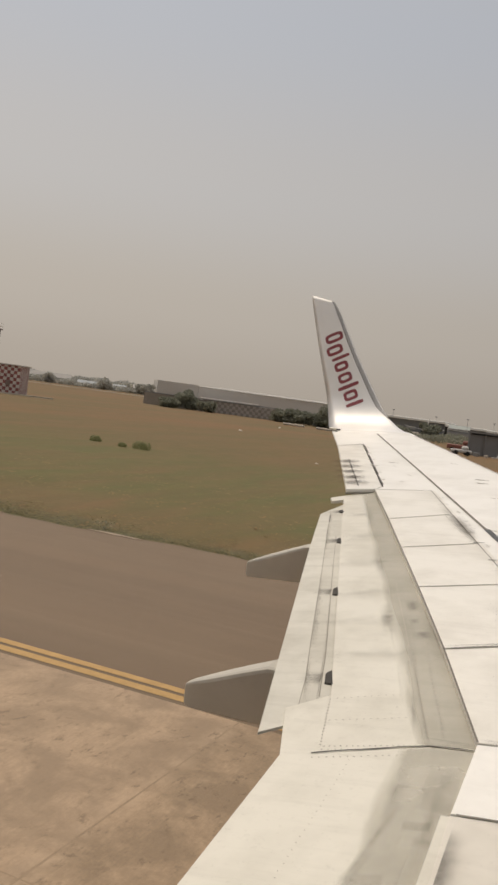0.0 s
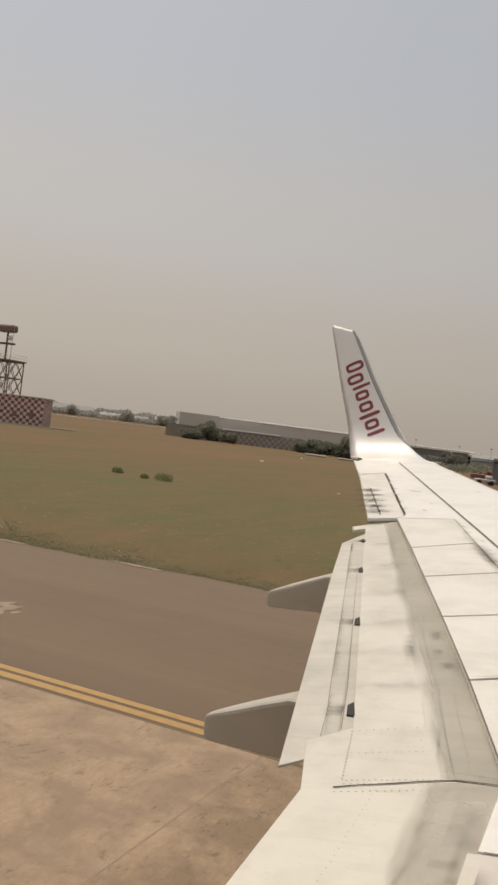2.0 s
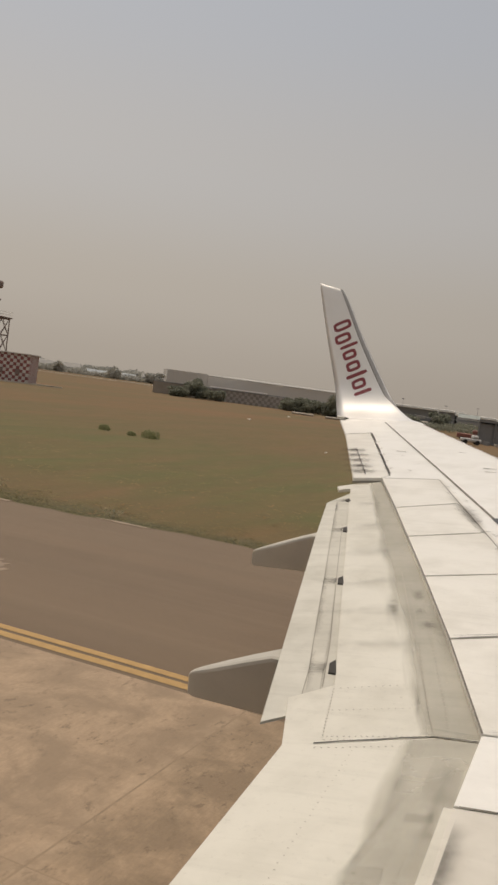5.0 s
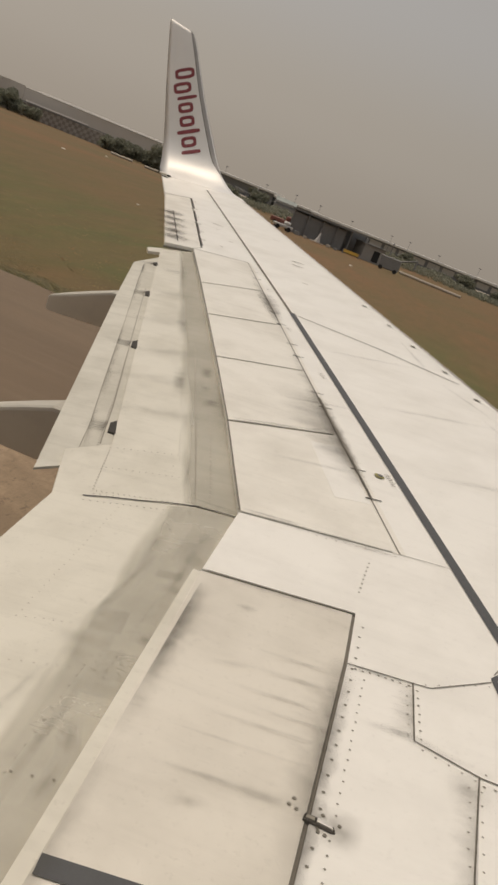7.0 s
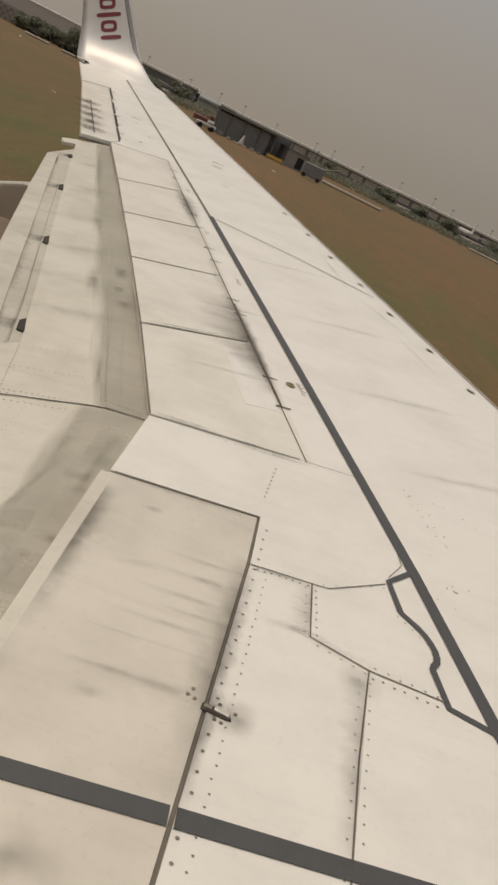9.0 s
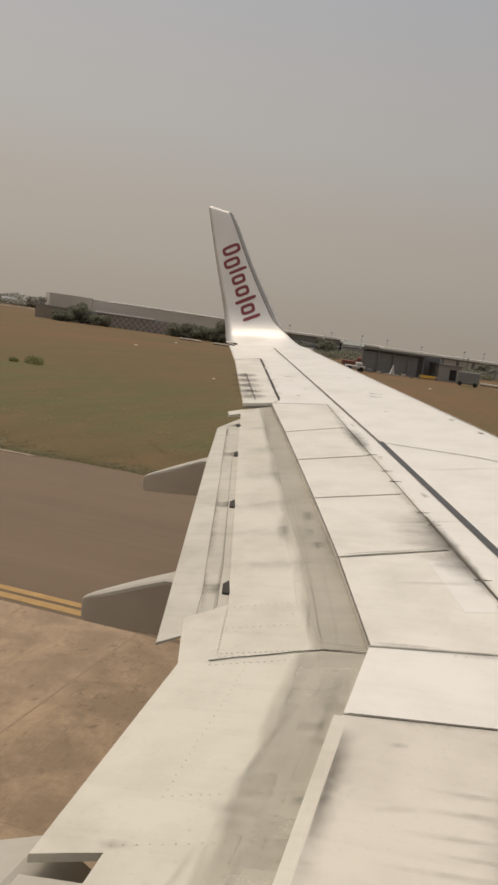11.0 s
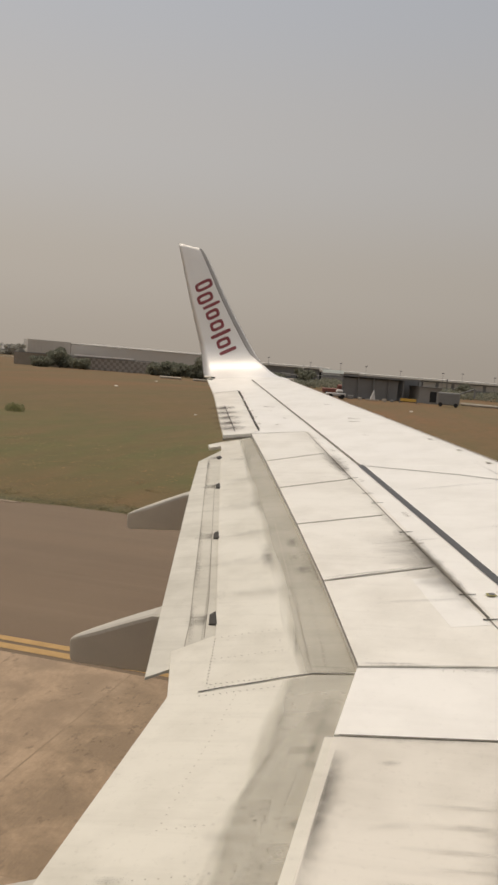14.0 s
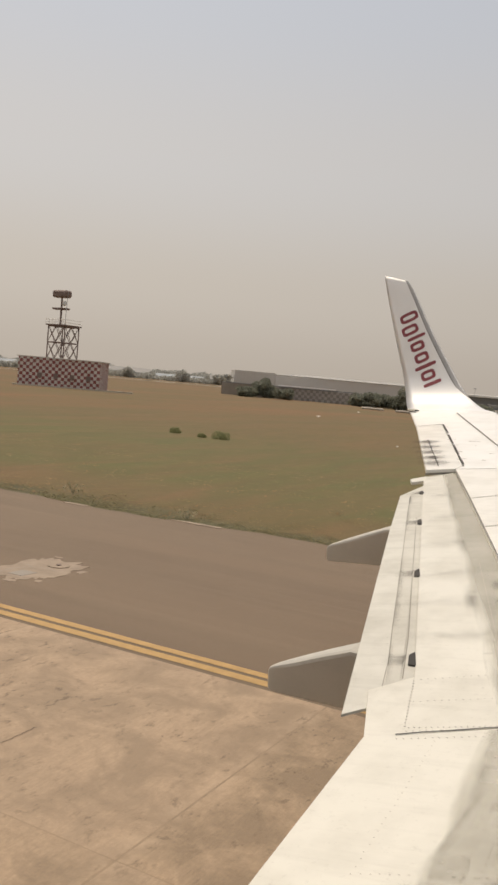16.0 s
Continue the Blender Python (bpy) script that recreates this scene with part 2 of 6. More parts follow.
def ground_grass():
    m, n, l, b = mat("dry_grass", 0.95)
    v = coords(n, l)
    wide = coords(n, l, (1.0, 0.22, 1.0), 6)
    patch = spread(n, l, grain(n, l, wide, 0.045, 6, 0.60, 0.8), 0.41, 0.59)
    mid = spread(n, l, grain(n, l, wide, 0.26, 7, 0.66, 0.7), 0.36, 0.68)
    fine = spread(n, l, grain(n, l, v, 2.6, 7, 0.78), 0.34, 0.74)
    c = mixc(n, l, patch, (0.234, 0.112, 0.043), (0.132, 0.106, 0.033))
    c = mixc(n, l, mid, c, (0.182, 0.113, 0.048))
    # a greener mown belt some way in from the taxiway edge
    sp = n.new("ShaderNodeSeparateXYZ")
    l.new(v, sp.inputs[0])
    belt = n.new("ShaderNodeMapRange")
    belt.interpolation_type = "SMOOTHERSTEP"
    for key, val in (("From Min", 23.5), ("From Max", 30.0)):
        belt.inputs[key].default_value = val
    l.new(sp.outputs["Y"], belt.inputs["Value"])
    belt2 = n.new("ShaderNodeMapRange")
    belt2.interpolation_type = "SMOOTHERSTEP"
    for key, val in (("From Min", 41.0), ("From Max", 66.0), ("To Min", 1.0), ("To Max", 0.0)):
        belt2.inputs[key].default_value = val
    l.new(sp.outputs["Y"], belt2.inputs["Value"])
    k = n.new("ShaderNodeMath")
    k.operation = "MULTIPLY"
    l.new(belt.outputs[0], k.inputs[0])
    l.new(belt2.outputs[0], k.inputs[1])
    k2 = n.new("ShaderNodeMath")
    k2.operation = "MULTIPLY"
    l.new(k.outputs[0], k2.inputs[0])
    # the mown belt thins out into bare reddish ground in broad patches
    deep = coords(n, l, (1.0, 0.15, 1.0), 4)
    thin = spread(n, l, grain(n, l, deep, 0.30, 5, 0.62, 0.5), 0.42, 0.58, 1.0, 0.42)
    l.new(thin, k2.inputs[1])
    c = mixc(n, l, k2.outputs[0], c, mixc(n, l, mid, (0.098, 0.115, 0.030), (0.153, 0.126, 0.039)))
    bare = spread(n, l, grain(n, l, deep, 0.62, 6, 0.68, 0.4), 0.52, 0.70, 0.0, 0.45)
    c = mixc(n, l, bare, c, (0.235, 0.122, 0.055))
    c = mixc(n, l, spread(n, l, fine, 0, 1, 0.0, 0.46), c, (0.104, 0.074, 0.032))
    tuft = spread(n, l, grain(n, l, wide, 0.95, 6, 0.74, 0.3), 0.42, 0.70, 0.0, 0.50)
    c = mixc(n, l, tuft, c, (0.106, 0.086, 0.031))
    straw = spread(n, l, grain(n, l, coords(n, l, (1.0, 0.35, 1.0), 40), 0.95, 6, 0.74, 0.3), 0.50, 0.76, 0.0, 0.42)
    c = mixc(n, l, straw, c, (0.218, 0.132, 0.062))
    # a dull green rim of denser growth along the taxiway
    rim = n.new("ShaderNodeMath")
    rim.operation = "ADD"
    l.new(sp.outputs["Y"], rim.inputs[0])
    l.new(spread(n, l, grain(n, l, v, 0.5, 5, 0.65), 0.3, 0.7, -0.7, 0.7), rim.inputs[1])
    c = mixc(n, l, spread(n, l, rim.outputs[0], EDGE_Y + 0.5, EDGE_Y + 1.7, 0.80, 0.0), c, (0.094, 0.092, 0.044))
    l.new(c, b.inputs["Base Color"])
    bump(n, l, b, fine, 0.15, 0.05)
    return m


def ground_asphalt():
    m, n, l, b = mat("asphalt", 0.85)
    v = coords(n, l)
    wide = coords(n, l, (0.10, 1.0, 1.0))
    tracks = spread(n, l, grain(n, l, wide, 0.55, 4, 0.6), 0.35, 0.65)
    blot = spread(n, l, grain(n, l, v, 0.35, 5), 0.35, 0.68)
    fine = spread(n, l, grain(n, l, v, 60, 3, 0.8), 0.30, 0.70)
    c = mixc(n, l, tracks, (0.190, 0.131, 0.083), (0.228, 0.159, 0.101))
    c = mixc(n, l, spread(n, l, blot, 0, 1, 0, 0.5), c, (0.238, 0.175, 0.114))
    ruts = spread(n, l, grain(n, l, coords(n, l, (0.03, 1.6, 1.0)), 1.1, 5, 0.7), 0.52, 0.72, 0.0, 0.45)
    c = mixc(n, l, ruts, c, (0.275, 0.205, 0.135))
    c = mixc(n, l, spread(n, l, fine, 0, 1, 0, 0.45), c, (0.112, 0.087, 0.062))
    l.new(c, b.inputs["Base Color"])
    bump(n, l, b, fine, 0.4, 0.008)
    return m


def ground_concrete():
    m, n, l, b = mat("weathered_concrete", 0.9)
    v = coords(n, l)
    oi = n.new("ShaderNodeObjectInfo")
    blot = spread(n, l, grain(n, l, v, 1.15, 9, 0.68, 0.5), 0.42, 0.58)
    stain = spread(n, l, grain(n, l, coords(n, l, (1, 0.55, 1), 24), 1.3, 8, 0.72, 0.6), 0.47, 0.64)
    fine = spread(n, l, grain(n, l, v, 16, 6, 0.82), 0.34, 0.68)
    brush = spread(n, l, grain(n, l, coords(n, l, (14, 1.6, 1), 5), 2.6, 4, 0.7), 0.44, 0.60)
    c = mixc(n, l, blot, (0.296, 0.216, 0.138), (0.480, 0.348, 0.226))
    c = mixc(n, l, spread(n, l, stain, 0, 1, 0, 0.45), c, (0.282, 0.214, 0.140))
    c = mixc(n, l, spread(n, l, fine, 0, 1, 0, 0.45), c, (0.24, 0.18, 0.13))
    c = mixc(n, l, spread(n, l, brush, 0, 1, 0, 0.24), c, (0.225, 0.165, 0.108))
    c = mixc(n, l, spread(n, l, oi.outputs["Random"], 0, 1, 0, 0.20), c, (0.52, 0.39, 0.28))
    # dust packed along the slab's edges
    tc = n.new("ShaderNodeTexCoord")
    so = n.new("ShaderNodeSeparateXYZ")
    l.new(tc.outputs["Object"], so.inputs[0])
    near = n.new("ShaderNodeMath")
    near.operation, near.inputs[1].default_value = "PINGPONG", 2.5
    l.new(so.outputs["X"], near.inputs[0])
    rim = spread(n, l, near.outputs[0], 0.0, 0.22, 0.5, 0.0)
    rk = n.new("ShaderNodeMath")
    rk.operation = "MULTIPLY"
    l.new(rim, rk.inputs[0])
    l.new(spread(n, l, grain(n, l, v, 2.4, 5, 0.7), 0.35, 0.62), rk.inputs[1])
    c = mixc(n, l, rk.outputs[0], c, (0.56, 0.42, 0.29))
    # scattered dark pits and rubbed-off crust
    pits = spread(n, l, grain(n, l, coords(n, l, (1, 0.5, 1), 30), 7.0, 6, 0.78, 0.2), 0.545, 0.63)
    zone = spread(n, l, grain(n, l, v, 0.8, 4, 0.6, 0.3), 0.44, 0.62, 0.15, 0.75)
    k = n.new("ShaderNodeMath")
    k.operation = "MULTIPLY"
    l.new(pits, k.inputs[0])
    l.new(zone, k.inputs[1])
    c = mixc(n, l, k.outputs[0], c, (0.150, 0.112, 0.076))
    l.new(c, b.inputs["Base Color"])
    bump(n, l, b, fine, 0.4, 0.01)
    return m


GRASS, ASPHALT, CONCRETE = ground_grass(), ground_asphalt(), ground_concrete()
YELLOW = plain("yellow_marking", (0.50, 0.318, 0.125), 0.8, var=0.22, scale=5)
JOINT = plain("joint_filler", (0.35, 0.262, 0.177), 0.95)
# Darkened below the real side's tone, to cut light bounced onto the wing.
FUSELAGE = paint("fuselage_dimmed_paint", (0.24, 0.228, 0.212), (0.25, 0.24, 0.22), 0.4)


def leaf_material(name, a, b_col):
    m, n, l, b = mat(name, 0.8)
    g = n.new("ShaderNodeNewGeometry")
    c = mixc(n, l, g.outputs["Random Per Island"], a, b_col)
    l.new(c, b.inputs["Base Color"])
    tr = n.new("ShaderNodeBsdfTranslucent")
    l.new(c, tr.inputs["Color"])
    mx = n.new("ShaderNodeMixShader")
    mx.inputs[0].default_value = 0.45
    l.new(b.outputs[0], mx.inputs[1])
    l.new(tr.outputs[0], mx.inputs[2])
    l.new(mx.outputs[0], n["Material Output"].inputs["Surface"])
    return m


# Distance haze is put into both leaf colours: lifted and greyed.
LEAVES = leaf_material("hazed_leaves", (0.235, 0.245, 0.185), (0.315, 0.318, 0.250))
FAR_LEAVES = leaf_material("far_hazed_leaves", (0.47, 0.462, 0.418), (0.50, 0.490, 0.442))
BARK = plain("bark", (0.11, 0.085, 0.06), 0.9)

# ---- mesh helpers ----


def part(name, bm, material, parent=None, label="", smooth=False):
    """Links a bmesh as one mesh object, under a thing or a part where one is given."""
    me = bpy.data.meshes.new(name)
    bm.normal_update()
    bm.to_mesh(me)
    bm.free()
    me.materials.append(material)
    if smooth:
        for p in me.polygons:
            p.use_smooth = True
    ob = new(name, me)
    if parent is not None:
        ob.parent = parent
        ob.matrix_parent_inverse = parent_world(parent).inverted()
    if label:
        ob["label"] = label
    return ob


def parent_world(ob):
    m = ob.matrix_basis.copy()
    while ob.parent is not None:
        m = ob.parent.matrix_basis @ ob.matrix_parent_inverse @ m
        ob = ob.parent
    return m


def thing(name, at, label, category, group="", kind=""):
    ob = new(name)
    ob.empty_display_size = 0.2
    ob.matrix_basis = Matrix.Translation(at)
    return tagged(ob, label, category, group, kind)


def add_box(bm, lo, hi, bevel=0.0):
    c = [(lo[i] + hi[i]) / 2 for i in range(3)]
    s = [hi[i] - lo[i] for i in range(3)]
    r = bmesh.ops.create_cube(bm, size=1, matrix=Matrix.Translation(c) @ Matrix.Diagonal((*s, 1)))
    if bevel:
        edges = list({e for v in r["verts"] for e in v.link_edges})
        bmesh.ops.bevel(bm, geom=edges, offset=bevel, segments=1, affect="EDGES")
    return bm


def add_bar(bm, a, b, r, seg=6, r2=None):
    a, b = Vector(a), Vector(b)
    d = b - a
    m = Matrix.Translation((a + b) / 2) @ d.to_track_quat("Z", "Y").to_matrix().to_4x4()
    bmesh.ops.create_cone(bm, cap_ends=True, segments=seg, radius1=r, radius2=r if r2 is None else r2, depth=d.length, matrix=m)
    return bm


def slab(pts, zf, thick, bevel=0.004):
    """A plate over a plan outline: its top follows zf, its edges are slightly rounded."""
    bm = bmesh.new()
    area = sum(a[0] * b[1] - b[0] * a[1] for a, b in zip(pts, pts[1:] + pts[:1]))
    if area < 0:
        pts = pts[::-1]
    top = [bm.verts.new((x, y, zf(x, y))) for x, y in pts]
    bot = [bm.verts.new((x, y, zf(x, y) - thick)) for x, y in pts]
    face = bm.faces.new(top)
    bm.faces.new(bot[::-1])
    n = len(pts)
    for i in range(n):
        bm.faces.new((top[i], bot[i], bot[(i + 1) % n], top[(i + 1) % n]))
    if bevel:
        bmesh.ops.bevel(bm, geom=list(face.edges), offset=bevel, segments=2, affect="EDGES", profile=0.5)
    bmesh.ops.triangulate(bm, faces=[f for f in bm.faces if len(f.verts) > 4])
    return bm


def strip(bm, pts, width, zf, lift=0.004, end=None):
    """A flat painted or sealed line along a plan path, lying just proud of the surface."""
    end = width if end is None else end
    n = len(pts)
    left, right = [], []
    for i, p in enumerate(pts):
        a, b = Vector(pts[max(i - 1, 0)]), Vector(pts[min(i + 1, n - 1)])
        d = (b - a).normalized()
        nrm = Vector((-d.y, d.x)) * (width + (end - width) * i / max(1, n - 1)) / 2
        for side, lst in ((1, left), (-1, right)):
            q = Vector(p) + nrm * side
            lst.append(bm.verts.new((q.x, q.y, zf(q.x, q.y) + lift)))
    for i in range(n - 1):
        bm.faces.new((right[i], right[i + 1], left[i + 1], left[i]))
    return bm


def dots(bm, a, b, count, zf, r=0.006, lift=0.0015, jitter=0.0):
    for i in range(count):
        k = i / max(1, count - 1)
        x = a[0] + (b[0] - a[0]) * k + random.uniform(-jitter, jitter)
        y = a[1] + (b[1] - a[1]) * k + random.uniform(-jitter, jitter)
        vs = [bm.verts.new((x + r * math.cos(q), y + r * math.sin(q), zf(x, y) + lift)) for q in [j * math.pi / 3 for j in range(6)]]
        bm.faces.new(vs)
    return bm


LAYER = itertools.count()


def stain(name, parent, centre, size, turn, zf, material, lift=0.006, label=""):
    """A grime patch on a surface: a small curved sheet that follows it."""
    lift += 0.00012 * (next(LAYER) % 24)
    bm = bmesh.new()
    uv = bm.loops.layers.uv.new("UVMap")
    n = 4
    c, s = math.cos(radians(turn)), math.sin(radians(turn))
    grid = []
    for j in range(n + 1):
        row = []
        for i in range(n + 1):
            u, v = (i / n - 0.5) * size[0], (j / n - 0.5) * size[1]
            x, y = centre[0] + u * c - v * s, centre[1] + u * s + v * c
            row.append(bm.verts.new((x, y, zf(x, y) + lift)))
        grid.append(row)
    for j in range(n):
        for i in range(n):
            f = bm.faces.new((grid[j][i], grid[j][i + 1], grid[j + 1][i + 1], grid[j + 1][i]))
            for lp, (a, b) in zip(f.loops, ((i, j), (i + 1, j), (i + 1, j + 1), (i, j + 1))):
                lp[uv].uv = (a / n, b / n)
    return part(name, bm, material, parent, label)


def smear(name, parent, a, b, wa, wb, zf, material, lift=0.007, aft=(-0.93, -0.37)):
    """Soot drawn backwards from the line a-b, wa and wb long at its ends."""
    lift += 0.00012 * (next(LAYER) % 24)
    bm = bmesh.new()
    uv = bm.loops.layers.uv.new("UVMap")
    a, b, aft = Vector(a), Vector(b), Vector(aft)
    nu, nv = 8, 4
    grid = [[None] * (nu + 1) for _ in range(nv + 1)]
    for j in range(nv + 1):
        for i in range(nu + 1):
            p = a.lerp(b, i / nu) + aft * ((wa + (wb - wa) * i / nu) * j / nv)
            grid[j][i] = bm.verts.new((p.x, p.y, zf(p.x, p.y) + lift))
    for j in range(nv):
        for i in range(nu):
            f = bm.faces.new((grid[j][i], grid[j][i + 1], grid[j + 1][i + 1], grid[j + 1][i]))
            for lp, (s, t) in zip(f.loops, ((i, j), (i + 1, j), (i + 1, j + 1), (i, j + 1))):
                lp[uv].uv = (s / nu, t / nv)
    bmesh.ops.recalc_face_normals(bm, faces=bm.faces)
    return part(name, bm, material, parent)


# ---- the ground ----
LINE_Y = 10.00  # where the concrete meets the asphalt, under the yellow lines


def sheet(x0, x1, y0, y1, z, nx=1, ny=1):
    bm = bmesh.new()
    g = [[bm.verts.new((x0 + (x1 - x0) * i / nx, y0 + (y1 - y0) * j / ny, z)) for i in range(nx + 1)] for j in range(ny + 1)]
    for j in range(ny):
        for i in range(nx):
            bm.faces.new((g[j][i], g[j][i + 1], g[j + 1][i + 1], g[j + 1][i]))
    return bm


ground = tagged(part("ground", sheet(-4500, 4500, -4500, 4500, -0.03), GRASS), "flat airfield of dry brown and green grass", "ground", kind="structure")


def taxiway():
    """Asphalt strip with a ragged edge towards the grass."""
    bm = bmesh.new()
    near, far = [], []
    x = -420.0
    while x <= 420:
        w = 0.55 * noise.noise((x * 0.16, 3.1, 0)) + 0.22 * noise.noise((x * 0.7, 9.1, 0)) + 0.08 * noise.noise((x * 3.1, 1.1, 0))
        near.append(bm.verts.new((x, LINE_Y - 0.4, 0.0)))
        far.append(bm.verts.new((x, EDGE_Y + w, -0.004)))
        x += 0.35 if -45 < x < 12 else 4.0
    for i in range(len(near) - 1):
        bm.faces.new((near[i], near[i + 1], far[i + 1], far[i]))
    return part("road", bm, ASPHALT)


road = tagged(taxiway(), "brown-grey worn asphalt taxiway with a ragged grass edge", "taxiway", kind="structure")

apron = thing("pavement", (0, 0, 0), "weathered tan concrete apron of large jointed slabs", "pavement", kind="structure")
part("bedding", sheet(-160, 160, -60, LINE_Y, 0.004), JOINT, apron, "dark filler in the slab joints")

marks = thing("trim", (0, 0, 0.012), "pair of worn yellow edge lines painted along the taxiway", "marking", kind="structure")
for y0, y1 in ((10.12, 10.31), (10.41, 10.58)):
    bm = bmesh.new()
    xs = [-300 + 2.0 * i for i in range(301)]
    lo = [bm.verts.new((x, y0 + 0.012 * noise.noise((x * 0.9, y0, 0)), 0.004)) for x in xs]
    hi = [bm.verts.new((x, y1 + 0.012 * noise.noise((x * 0.9, y1, 5)), 0.004)) for x in xs]
    for i in range(len(xs) - 1):
        bm.faces.new((lo[i], lo[i + 1], hi[i + 1], hi[i]))
    part("line", bm, YELLOW, marks)

bm = bmesh.new()
lo = [bm.verts.new((x, 10.575 + 0.012 * noise.noise((x * 0.9, 10.58, 5)), 0.003)) for x in xs]
hi = [bm.verts.new((x, 10.615 + 0.02 * noise.noise((x * 1.7, 3.3, 5)), 0.003)) for x in xs]
for i in range(len(xs) - 1):
    bm.faces.new((lo[i], lo[i + 1], hi[i + 1], hi[i]))
part("line_border", bm, BROWN_TRIM, marks, "rusty brown edge of the old line")

# ---- the wing's surfaces ----


def zm(x, y):
    """Upper skin of the wing: dihedral along y and a slope down towards the trailing edge."""
    return 2.275 + 0.131 * y + 0.093 * x


def nose_x(y):
    """The line along which the skin turns down into the leading edge."""
    return 1.0 - 0.528 * (y - 6.55)


def zf_in(x, y):
    """Upper side of the inboard flap: it drops a little more steeply behind the wing."""
    return zm(x, y) - 0.034 - 0.09 * (-0.37 - x)


def zf_out(x, y):
    """Upper side of the outboard flap."""
    return zm(x, y) - 0.034 - 0.09 * (-0.38 - 0.347 * (y - 3.77) - x)


def zf(x, y):
    """Upper side of whichever flap lies at a place."""
    return zf_out(x, y) if y > 3.66 + 0.25 * (x + 0.35) else zf_in(x, y)


def zaft(x, y):
    return zf_out(x, y) - 0.012


wing = thing("airliner_wing", (0.5, 0.0, 1.9), "white swept airliner wing with grey worn flaps and upturned winglet", "wing")

# lower body of the wing, seen as the dark floor of every gap
OUTLINE = [(-4.64, 14.72), (-2.62, 9.40), (-2.36, 9.36), (-0.30, 3.69), (-0.28, 3.0), (-0.24, -0.85), (4.62, -0.85), (nose_x(14.7) - 0.15, 14.7)]


def wing_box():
    bm = bmesh.new()
    top = [bm.verts.new((x, y, zm(x, y) - 0.034)) for x, y in OUTLINE]
    mid = [(sum(p[0] for p in OUTLINE) / len(OUTLINE)), 6.0]
    low = [bm.verts.new((x + (mid[0] - x) * 0.03, y, zm(x, y) - 0.10 - 0.40 * (1 - max(0, y) / 14.8))) for x, y in OUTLINE]
    bm.faces.new(top)
    bm.faces.new(low[::-1])
    n = len(top)
    for i in range(n):
        bm.faces.new((top[i], low[i], low[(i + 1) % n], top[(i + 1) % n]))
    bmesh.ops.recalc_face_normals(bm, faces=bm.faces)
    bmesh.ops.triangulate(bm, faces=[f for f in bm.faces if len(f.verts) > 4])
    return bm


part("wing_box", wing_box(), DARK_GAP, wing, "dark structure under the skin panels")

SKIN = 0.03
G = 0.008  # half a panel gap


def inset(pts, d):
    """The outline moved inwards by d on every side."""
    n = len(pts)
    area = sum(a[0] * b[1] - b[0] * a[1] for a, b in zip(pts, pts[1:] + pts[:1]))
    sgn = 1 if area > 0 else -1
    res = []
    for i in range(n):
        p0, p1, p2 = Vector(pts[i - 1]), Vector(pts[i]), Vector(pts[(i + 1) % n])
        d1, d2 = (p1 - p0).normalized(), (p2 - p1).normalized()
        n1, n2 = Vector((-d1.y, d1.x)) * sgn, Vector((-d2.y, d2.x)) * sgn
        m = (n1 + n2)
        k = d / max(0.3, (1 + n1.dot(n2)))
        q = p1 + m * k
        res.append((q.x, q.y))
    return res


def skin_panel(name, pts, material, zfun=zm, gap=G, label="", thick=SKIN, bevel=0.004):
    return part(name, slab(inset(pts, gap), zfun, thick, bevel), material, wing, label)


# the fixed skin from the leading edge back to the spoilers and the aileron
front = [(nose_x(y) - 0.15, y) for y in (14.72, 10.0, 6.0, 2.0, -0.85)]
SKIN_OUT = [(-4.72, 14.72), (-3.95, 12.71), (-3.62, 12.97), (-2.35, 9.49), (-2.40, 9.30), (-1.80, 9.42), (0.38, 3.80), (-0.37, 3.69),
            (-0.37, 3.115), (0.252, 3.182), (0.264, 2.84), (0.267, 1.7), (0.274, -0.85)] + front[::-1]
skin_panel("upper_skin", SKIN_OUT, WHITE, gap=0.005, label="white painted upper skin with grey walkway lines")

# five outboard spoilers in a row
SPOILER = [[(-2.40, 9.29), (-1.86, 7.86), (-1.36, 8.26), (-1.80, 9.43)],
           [(-1.86, 7.86), (-1.49, 6.85), (-0.941, 7.20), (-1.36, 8.26)],
           [(-1.49, 6.85), (-1.115, 5.825), (-0.525, 6.13), (-0.941, 7.20)],
           [(-1.115, 5.825), (-0.724, 4.73), (-0.128, 5.05), (-0.525, 6.13)],
           [(-0.724, 4.73), (-0.37, 3.695), (0.376, 3.805), (-0.128, 5.05)]]
for pts in SPOILER:
    skin_panel("spoiler", pts, WHITE_SPOILER, gap=0.0085, label="white spoiler panel with dirty hinge edge")
skin_panel("ground_spoiler", [(-0.372, 3.11), (0.248, 3.178), (0.26, 2.84), (0.263, 1.7), (0.27, -0.85), (-0.240, -0.85), (-0.318, 1.67)], WHITE_GROUND, gap=0.005, label="large white inboard spoiler with soot streaks")
skin_panel("spoiler_lip", [(-0.396, 3.10), (-0.364, 3.10), (-0.312, 1.67), (-0.228, -0.85), (-0.312, -0.85), (-0.365, 1.70)], WHITE_FLAP, zfun=lambda x, y: zm(x, y) - 0.002, gap=0.0005, label="narrow pale trailing lip", thick=0.02, bevel=0)

# aileron with its balance tab
skin_panel("aileron", [(-3.95, 12.71), (-3.62, 12.97), (-2.36, 9.49), (-2.39, 9.305), (-2.692, 9.182)], WHITE_SPOILER, gap=0.008, thick=0.036, label="white aileron with dirty hinge line")


# Added dark strip: stands in for the shaded gap under the aileron's end.
part("end_gap_strip", slab([(-2.69, 9.180), (-2.392, 9.302), (-2.388, 9.286), (-2.684, 9.164)], lambda x, y: zm(x, y) - 0.037, 0.016, 0), SEAM, wing, "dark strip for the shaded gap at the inboard end of the aileron")

